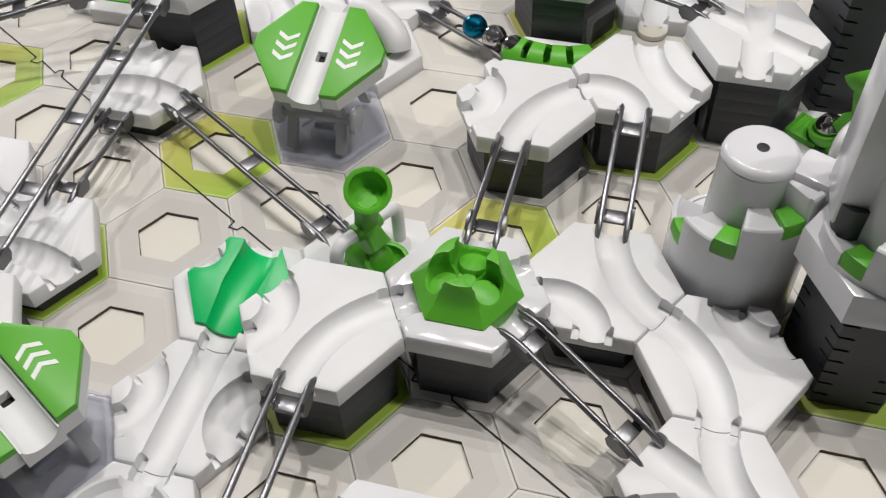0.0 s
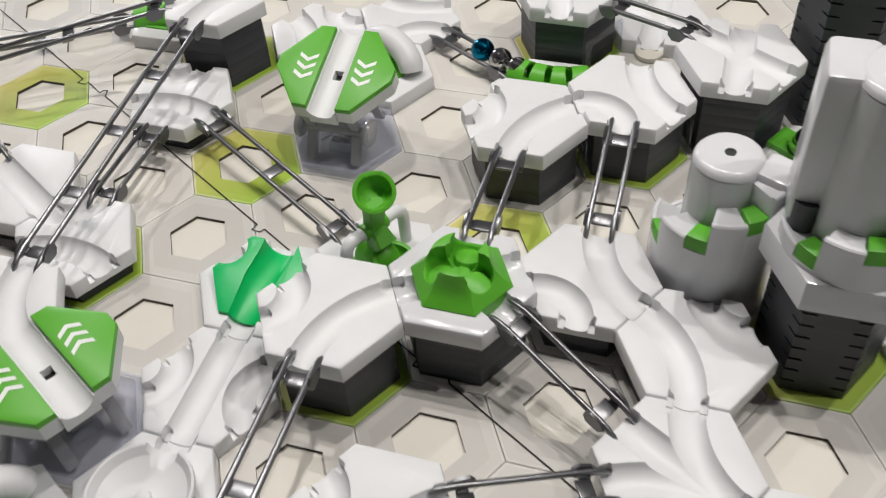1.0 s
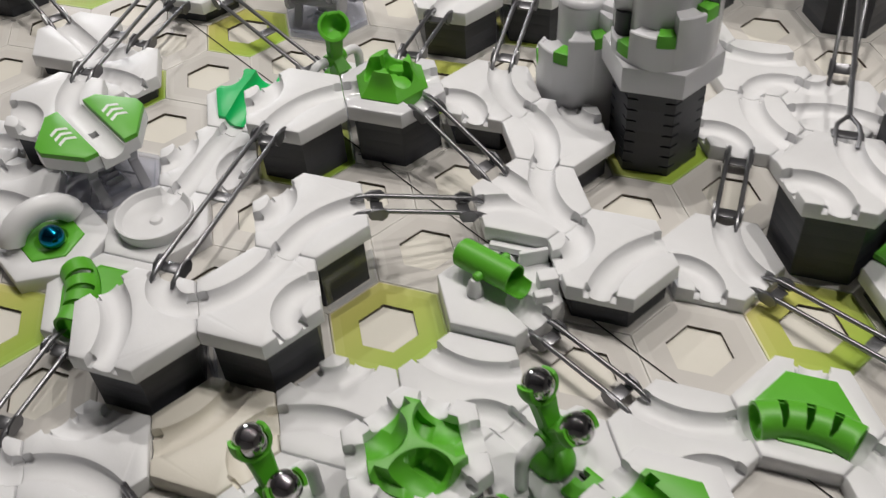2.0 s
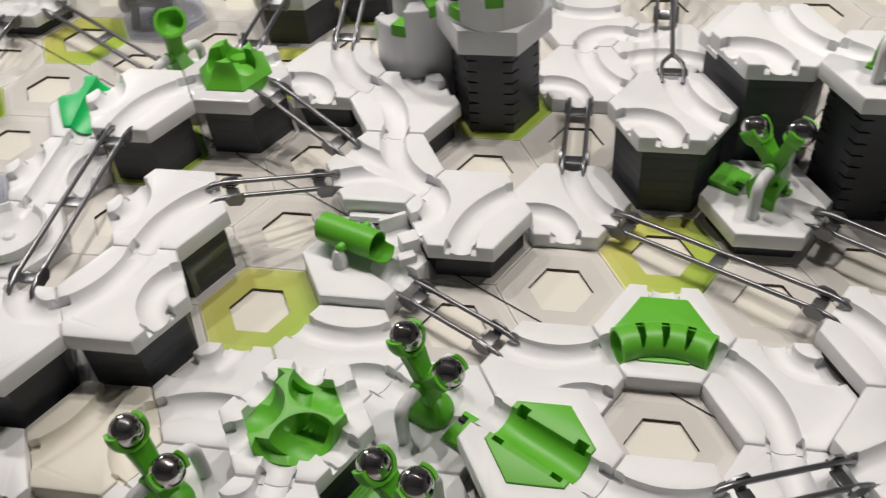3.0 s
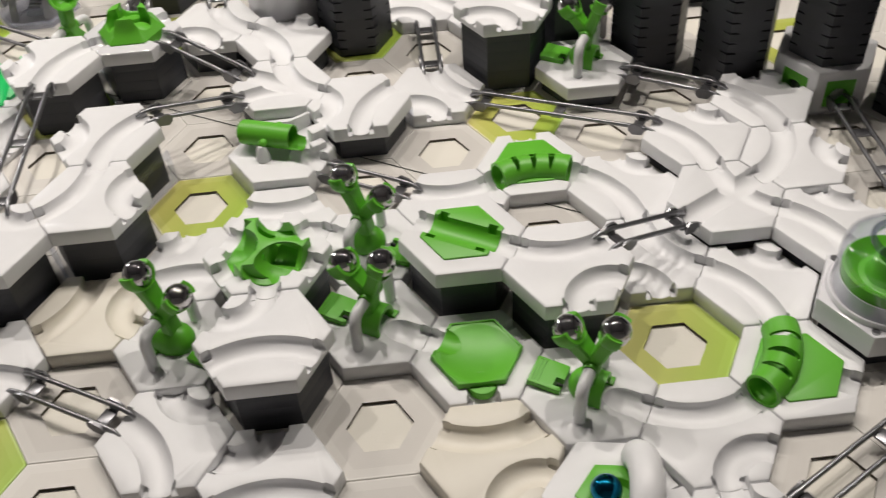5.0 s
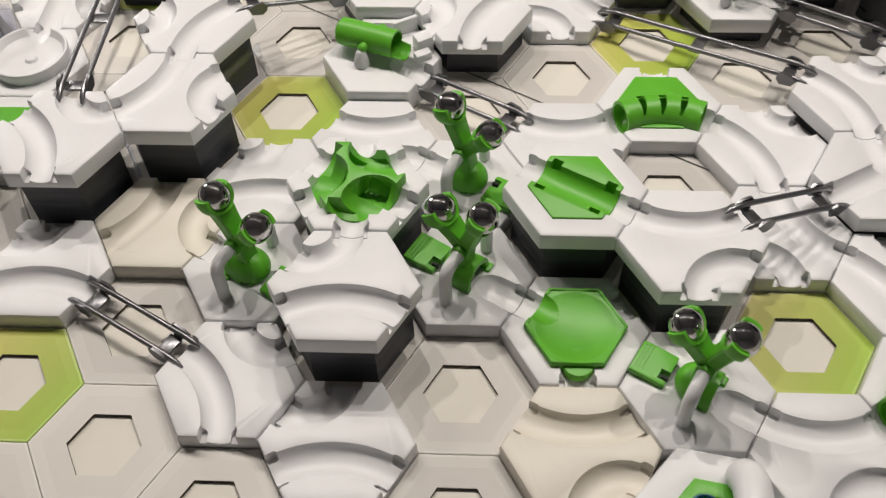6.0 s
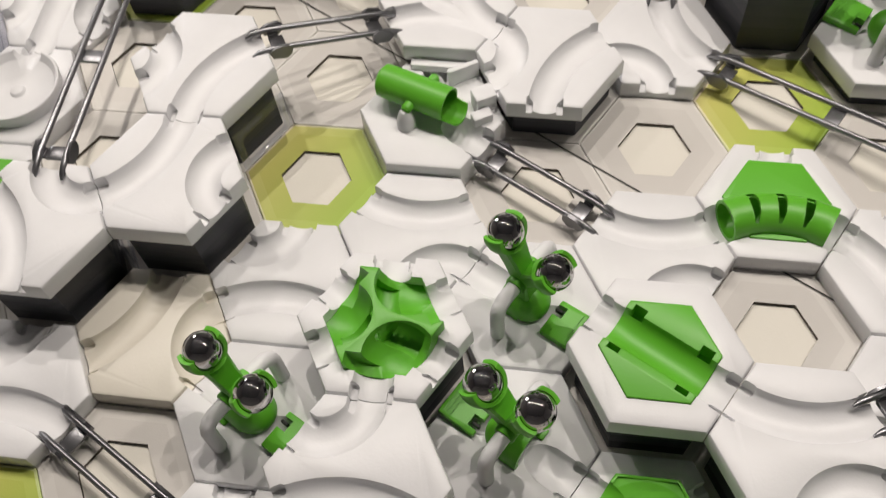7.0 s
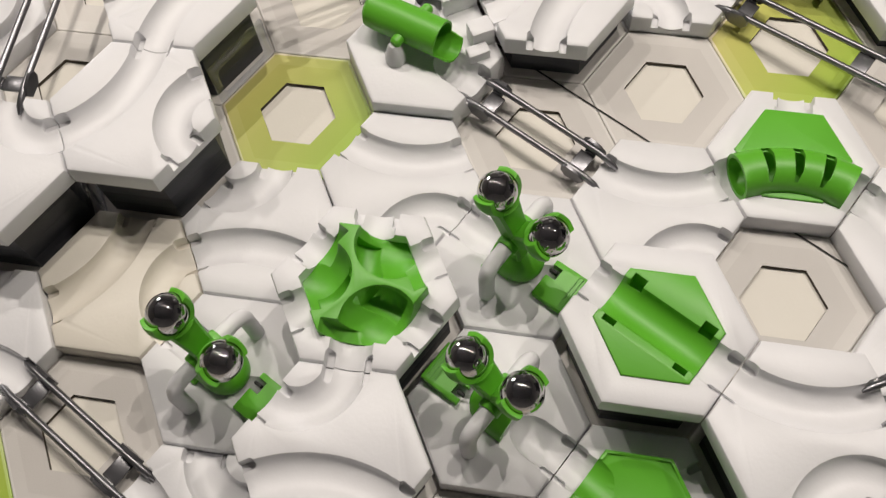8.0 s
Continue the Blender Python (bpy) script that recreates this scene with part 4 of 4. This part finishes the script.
# ---- spiral towers ----
def arc_block(r0, r1, a0, a1, z0, z1):
    o = [(r1 * math.cos(a0 + (a1 - a0) * i / 6), r1 * math.sin(a0 + (a1 - a0) * i / 6)) for i in range(7)]
    o += [(r0 * math.cos(a1 - (a1 - a0) * i / 4), r0 * math.sin(a1 - (a1 - a0) * i / 4)) for i in range(5)]
    return prism(bmesh.new(), o, z0, z1, chamfer=0.0006)


def spiral(c, h, wall_r, first, level, count, drum_r, drum_top, base_z):
    """Rising ring of steps: the first block's angle in degrees and its height, then a seventh of a turn each."""
    ob = thing("spiral_tower", turned(c, h, 0, 0), "glossy white spiral lift with green steps round a drum", "spiral tower", "spiral towers")
    rin = wall_r - 0.0020
    turn, rise = 2 * math.pi / 7, 0.0105
    bm = bmesh.new()
    vs = []
    for k in range(7):
        a = radians(first) + turn * k
        up = level + rise * k if k < count else level - 0.008
        for a0, a1, zt in ((a - turn * 0.8, a - turn * 0.2, up - 0.0018), (a - turn * 0.2, a + turn * 0.2, up - 0.0068)):
            for i in range(7):
                q = a0 + (a1 - a0) * i / 6
                vs.append((math.cos(q), math.sin(q), zt))
    rings = [[bm.verts.new((wall_r * x, wall_r * y, base_z)), bm.verts.new((wall_r * x, wall_r * y, z - 0.0006)), bm.verts.new(((wall_r - 0.0006) * x, (wall_r - 0.0006) * y, z)), bm.verts.new((rin * x, rin * y, z)), bm.verts.new((rin * x, rin * y, base_z))] for x, y, z in vs]
    for i in range(len(rings)):
        a, b = rings[i], rings[(i + 1) % len(rings)]
        for j in range(4):
            bm.faces.new((a[j], b[j], b[j + 1], a[j + 1]))
    bmesh.ops.remove_doubles(bm, verts=bm.verts, dist=1e-6)
    part("outer_wall", bm, GLOSSY, ob, "glossy white wall with a notched rising rim")
    for k in range(count):
        a, up = radians(first) + turn * k, level + rise * k
        part("green_step", arc_block(drum_r + (wall_r - drum_r) * 0.25, wall_r - 0.0003, a - turn * 0.19, a + turn * 0.19, base_z, up - 0.0004), GREEN, ob)
        part("white_step", arc_block(drum_r - 0.001, rin + 0.0002, a - turn * 0.8, a - turn * 0.2, base_z, up - 0.0026), GLOSSY, ob)
    wall_lo = level - 0.006
    part("drum", lathe(bmesh.new(), [(0, base_z), (drum_r * 1.14, base_z), (drum_r, drum_top - 0.0040), (drum_r - 0.0003, drum_top - 0.0036), (drum_r, drum_top - 0.0032), (drum_r - 0.0004, drum_top - 0.0018), (drum_r - 0.0013, drum_top - 0.0007), (drum_r - 0.0028, drum_top), (0, drum_top)], seg=56), GLOSSY, ob)
    part("floor_plate", lathe(bmesh.new(), [(0, base_z), (wall_r - 0.001, base_z), (wall_r - 0.001, wall_lo - 0.012), (0, wall_lo - 0.012)], seg=40), GLOSSY, ob)
    part("cap_screw", lathe(bmesh.new(), [(0, drum_top - 0.001), (0.0022, drum_top - 0.001), (0.0022, drum_top + 0.0002), (0.0010, drum_top + 0.0003), (0.0009, drum_top + 0.0001), (0, drum_top + 0.0001)], seg=20), DARKSTEEL, ob, "small steel screw in the cap")
    return ob


sp1 = spiral(1, 7, 0.0252, 151.6, 0.0300, 5, 0.0134, 0.0745, 0.0)
part("chute_head", box(bmesh.new(), (0.0160, 0.0150, 0.0150), Matrix.Translation((0.0195, -0.0035, 0.0655)) @ Matrix.Rotation(radians(-25), 4, "Z"), 0.0022), GLOSSY, sp1, "glossy white chute head at the drum")
part("chute", carved(tube(bmesh.new(), [(0.020, -0.006, 0.053), (0.028, -0.012, 0.051), (0.037, -0.018, 0.047)], 0.0072, seg=24), [tube(bmesh.new(), [(0.016, -0.003, 0.0555), (0.028, -0.012, 0.0535), (0.042, -0.022, 0.0490)], 0.0062, seg=24)]), GLOSSY, sp1, "glossy white open chute to the next tower")
sp2 = spiral(2, 6, 0.0258, 228.0, 0.0762, 6, 0.0160, 0.138, 0.060)
part("hex_base", prism(bmesh.new(), hexagon(APO - 0.0003), 0.0533, 0.0672, chamfer=0.0012), GLOSSY, sp2)
part("back_drum", box(bmesh.new(), (0.0170, 0.0230, 0.0625), Matrix.Translation((-0.0165, 0.0045, 0.1062)), 0.0030), GLOSSY, sp2)
part("hub", lathe(bmesh.new(), [(0, 0.072), (0.0055, 0.072), (0.0055, 0.086), (0, 0.086)], Matrix.Translation((-0.0185, -0.004, 0))), BLACK, sp2, "black rubber hub")

# ---- dome vortex ----
zd = stack(7, -5)
dome = thing("dome_tile", turned(7, -5, zd, 0), "grey-white hexagonal base with a clear dome over a green vortex", "vortex dome")
part("base", prism(bmesh.new(), hexagon(APO - 0.0003), 0, 0.0125, chamfer=0.0012), GLOSSY, dome)
part("collar", lathe(bmesh.new(), [(0.020, 0.012), (0.0246, 0.012), (0.0246, 0.0140), (0.0240, 0.0150), (0.0230, 0.0150), (0.0224, 0.013)], seg=56), GLOSSY, dome)
part("vortex", lathe(bmesh.new(), [(0, 0.0125), (0.0200, 0.0200), (0.0206, 0.0255), (0.0204, 0.0272), (0.0196, 0.0280), (0.0184, 0.0272), (0.0160, 0.0244), (0.0130, 0.0228), (0.0106, 0.0232), (0.0090, 0.0262), (0.0082, 0.0318), (0.0077, 0.0334), (0.0068, 0.0336), (0.0062, 0.0324), (0.0052, 0.0270), (0.0030, 0.0248), (0, 0.0244)], seg=56), GREEN, dome, "green swirl bowl with a centre funnel")
part("skirt", lathe(bmesh.new(), [(0.0205, 0.0128), (0.0211, 0.0128), (0.0211, 0.0215), (0.0205, 0.0215)], seg=56), GLOSSY, dome)
shell = part("clear_dome", lathe(bmesh.new(), [(0.0228, 0.0145), (0.0228, 0.0350), (0.0218, 0.0390), (0.0192, 0.0418), (0.0150, 0.0430), (0.0118, 0.0430), (0.0108, 0.0422), (0.0150, 0.0420), (0.0188, 0.0408), (0.0210, 0.0384), (0.0219, 0.0346), (0.0219, 0.0145)], seg=64), CLEAR, dome, "clear plastic dome with a round opening")
shell.visible_shadow = False
lip = part("lip", lathe(bmesh.new(), [(0.0104, 0.0412), (0.0122, 0.0412), (0.0128, 0.0430), (0.0124, 0.0448), (0.0116, 0.0454), (0.0106, 0.0448), (0.0104, 0.0432), (0.0104, 0.0412)], seg=48), RIMGLASS, dome, "clear rim round the opening")
lip.visible_shadow = False
for a in (270, 30, 150):
    part("screw", lathe(bmesh.new(), [(0, 0.0120), (0.0019, 0.0120), (0.0019, 0.0128), (0, 0.0129)], Matrix.Translation((0.0262 * math.cos(radians(a - 30)), 0.0262 * math.sin(radians(a - 30)), 0)), 18), DARKSTEEL, dome)


# ---- arch tiles: white bent pipe over a green recess, a blue marble waiting ----
def arch_tile(c, h, deg, ball=True):
    z = stack(c, h)
    m = turned(c, h, z, deg)
    ob = thing("arch_tile", m, "white tile with a white bent pipe over a green recess", "track tile", "arch tiles")
    part("body", tile_with((0,), extra=[hex_recess(0.0143, T - 0.0031)]), WHITE, ob)
    me = carved(prism(bmesh.new(), hexagon(0.0142), T - 0.003, T + 0.0008, chamfer=0.0004), [lathe(bmesh.new(), [(0, -0.0022), (0.0070, -0.0022), (0.0100, 0.004), (0, 0.004)], Matrix.Translation((0, 0, T)))], 0.0002)
    me.materials.clear()
    part("recess", me, GREEN, ob, "green hexagonal inlay")
    pts = []
    for i in range(13):
        a = math.pi * (0.05 + 0.9 * i / 12)
        pts.append((0.0075 + 0.003 * math.sin(a), 0.0170 * math.cos(a), T + 0.0005 + 0.0120 * math.sin(a)))
    part("pipe", tube(bmesh.new(), pts, 0.0068, seg=24, taper=[0.0062] + [0.0068] * 11 + [0.0062]), WHITE, ob, "white bent pipe")
    if ball:
        marble("blue", m @ Vector((-0.0045, 0.0, T + 0.0050)), "waiting in a green recess under the pipe")


arch_tile(4, -8, -10)
arch_tile(-4, 0, 150)
arch_tile(-3, 11, 60, ball=False)


# ---- jump platforms ----
def jumper(c, h, deg, z, tilt=0.0):
    """Local x runs along the channel."""
    ob = thing("jump_platform", turned(c, h, 0, deg), "green arrow-marked split platform on clear legs", "jump platform", "jump platforms")
    half = 0.0072
    lift = Matrix.Translation((0, 0, z)) @ Matrix.Rotation(radians(-tilt), 4, "Y") @ Matrix.Translation((0, 0, -z))
    for s in (1, -1):
        o = [(0.0238, half), (0.0236, 0.0145), (0.0035, 0.0290), (-0.0035, 0.0290), (-0.0236, 0.0145), (-0.0238, half)]
        o = [(x, y * s) for x, y in o]
        if s < 0:
            o = o[::-1]
        part("wing_body", prism(bmesh.new(), o, z - 0.0100, z - 0.0028), WHITE, ob, m=lift)
        wing = part("wing", prism(bmesh.new(), o, z - 0.0028, z, chamfer=0.0007), GREEN, ob, "green wing plate with white arrow marks", lift)
        for i in range(3):
            bm = bmesh.new()
            x0 = -0.0065 + 0.0052 * i
            o3 = [(0, 0), (0.0030, -0.0046), (0.0052, -0.0046), (0.0022, 0), (0.0052, 0.0046), (0.0030, 0.0046)]
            prism(bm, [(x0 - 0.003 + x, s * 0.0145 + y) for x, y in o3], z - 0.0005, z + 0.0002)
            part("arrow_mark", bm, PRINT, wing)
    chan = carved(box(bmesh.new(), (0.0500, 2 * half - 0.0004, 0.0085), Matrix.Translation((0, 0, z - 0.0070))), [groove([Vector((-0.03, 0, 0)), Vector((0, 0, 0)), Vector((0.03, 0, 0))], z - 0.0022, 0.0064, 0.0048), box(bmesh.new(), (0.0055, 0.0045, 0.02), Matrix.Translation((0, 0, z - 0.005)))])
    chan.materials.clear()
    part("channel", chan, WHITE, ob, m=lift)
    part("slot_floor", box(bmesh.new(), (0.0054, 0.0044, 0.0006), Matrix.Translation((0, 0, z - 0.0108))), HOLLOW, ob, m=lift)
    ring = carved(prism(bmesh.new(), hexagon(APO - 0.001), 0.0004, 0.0048, Matrix.Rotation(radians(30), 4, "Z"), chamfer=0.0006),
                  [prism(bmesh.new(), hexagon(APO - 0.0035), 0.0018, 0.0060, Matrix.Rotation(radians(30), 4, "Z"))], 0.0002)
    ring.materials.clear()
    part("clear_base", ring, JELLY, ob, "clear bluish hexagonal base tray")
    # stepped rack in the middle of the tray
    rack = part("rack", box(bmesh.new(), (0.0200, 0.0125, 0.0046), Matrix.Translation((0, 0, 0.0042)), 0.0006), JELLY, ob, "clear rack with a row of cross bars")
    for i in range(3):
        part("cross_bar", tube(bmesh.new(), [(-0.0056 + 0.0056 * i, -0.0046, 0.0072), (-0.0056 + 0.0056 * i, 0.0046, 0.0072)], 0.0016, seg=12), LEG, rack)
    # flat bent straps carry the platform
    for sx in (-1, 1):
        for sy in (-1, 1):
            bm = bmesh.new()
            line = [(0.0185, 0.0040), (0.0150, 0.0110), (0.0110, 0.0190), (0.0150, 0.0270), (0.0165, z - 0.0095 - sx * 0.0042 * (tilt > 0))]
            faces = []
            for x, h2 in line:
                faces.append([bm.verts.new((sx * (x + dx), sy * (0.0115 + dy), h2)) for dx, dy in ((-0.0014, -0.0026), (0.0014, -0.0026), (0.0014, 0.0026), (-0.0014, 0.0026))])
            for p, q in zip(faces, faces[1:]):
                for i in range(4):
                    bm.faces.new((p[i], p[(i + 1) % 4], q[(i + 1) % 4], q[i]))
            bm.faces.new(faces[0][::-1])
            bm.faces.new(faces[-1])
            bmesh.ops.recalc_face_normals(bm, faces=bm.faces)
            bmesh.ops.bevel(bm, geom=bm.edges, offset=0.0005, segments=2, affect="EDGES", clamp_overlap=True)
            part("leg", bm, LEG, ob, "grey clear bent strap leg")
    part("axle", lathe(bmesh.new(), [(0, -0.0165), (0.0026, -0.0165), (0.0026, 0.0165), (0, 0.0165)], Matrix.Translation((-0.0110, 0, 0.0190)) @ Matrix.Rotation(radians(90), 4, "X"), 18), LEG, ob)
    for sy in (-1, 1):
        cap = [(0, -0.0014), (0.0062, -0.0014), (0.0068, 0), (0.0062, 0.0014), (0, 0.0018)]
        part("axle_cap", lathe(bmesh.new(), cap, Matrix.Translation((-0.0110, sy * 0.0178, 0.0190)) @ Matrix.Rotation(radians(-90 * sy), 4, "X"), 24), LEG, ob, "round frosted axle cap")
    return ob


jumper(-3, 9, 90, 0.0475, 15)
jumper(-4, 2, -30, 0.042)

# loose marbles waiting on the far rail
for d in (0.046, 0.033, 0.0205):
    p = cell(-1, 11, T + 0.0034) + edge_dir(2) * d
    marble("blue" if d > 0.04 else "chrome", p, "queued on the steel rail")

# straight tile leading off
SLIDE = tile_mesh([(2, 5)])
SLIDE.materials.append(WHITE)
track(-6, 6, SLIDE, 0, "white plastic tile with one straight groove")
track(-8, 8, CURVES, 2, RAISED)
track(5, -9, CURVES, 2, FLAT)
track(-3, -5, CURVES, 2, FLAT)

# far flat tile whose lane ends in a rounded cream spout
spout_tile = track(0, 14, HUB, 0, "white plastic tile lying on the board with a cream spout")
tongue = [(0.0076, 0.002), (-0.0076, 0.002)] + [(-0.0076 * math.cos(math.pi * i / 14), -0.0076 * math.sin(math.pi * i / 14)) for i in range(15)]
part("spout", prism(bmesh.new(), tongue, 0.0006, 0.0032, Matrix.Translation((0, -APO, 0)), chamfer=0.0006), CREAM, spout_tile, "rounded cream spout")

# ---- clear wall panels clipped between height blocks ----
def wall_shape():
    o, n = (0.0286, 0.0215), 14
    bm = prism(bmesh.new(), [(-o[0] / 2, 0), (o[0] / 2, 0), (o[0] / 2, o[1]), (-o[0] / 2, o[1])], -0.0008, 0.0008)
    hole = []
    for cx, cy, a0 in ((0.0090, 0.0045, -90), (0.0090, 0.0155, 0), (-0.0090, 0.0155, 90), (-0.0090, 0.0045, 180)):
        hole += [(cx + 0.0022 * math.cos(radians(a0 + 22.5 * i)), cy + 0.0022 * math.sin(radians(a0 + 22.5 * i))) for i in range(5)]
    return carved(bm, [prism(bmesh.new(), hole, -0.002, 0.002)], 0.0003)


PANEL = wall_shape()
PANEL.materials.clear()
PANEL.materials.append(SMOKE)
for c, h, k in ((-1, 1, 5), (-1, -1, 3), (-2, 4, 0), (-1, 9, 0), (0, 10, 0), (-1, 13, 5), (2, 2, 0)):
    m = Matrix.Translation(cell(c, h, 0.0004) + edge_dir(k) * (APO - 0.0002)) @ Matrix.Rotation(radians(120 + 60 * k), 4, "Z") @ Matrix.Rotation(radians(90), 4, "X")
    if (c, h) == (2, 2):
        m = m @ Matrix.Diagonal((1, 0.62, 1, 1))
    ob = part("clear_wall", PANEL, None, None, m=m)
    ob.visible_shadow = False
    tagged(ob, "clear plastic wall panel with a rounded opening beside black blocks", "wall panel", "clear wall panels")

# ---- puzzle seams between the board's sheets ----
def seam(points):
    bm = bmesh.new()
    pts = [Vector((x, y, 0.0003)) for x, y in points]
    w = 0.00035
    for a, b in zip(pts, pts[1:]):
        d = (b - a).normalized()
        n = Vector((-d.y, d.x, 0)) * w
        a2, b2 = a - d * w * 0.5, b + d * w * 0.5
        q = [bm.verts.new(p) for p in (a2 - n, b2 - n, b2 + n, a2 + n)]
        bm.faces.new(q)
    return tagged(part("board_seam", bm, SEAM, None), "dark joint between two puzzle-cut board sheets", "seam", kind="structure")


def seam_line():
    """Straight joint with small puzzle kinks along it."""
    pts = []
    for x, kink in ((-0.46, 0), (-0.3011, 1), (-0.2849, -1), (-0.157, 1), (-0.0600, 1), (-0.0490, -1), (0.060, 1), (0.170, 1), (0.46, 0)):
        y = 0.0803 - 0.5774 * x
        if kink:
            pts += [(x - 0.0012, y + 0.0007), (x - 0.0012 - 0.0010 * kink, y - 0.0030 * kink), (x + 0.0020, y - 0.0035 * kink), (x + 0.0036, y - 0.0014)]
        else:
            pts.append((x, y))
    return pts


seam(seam_line())
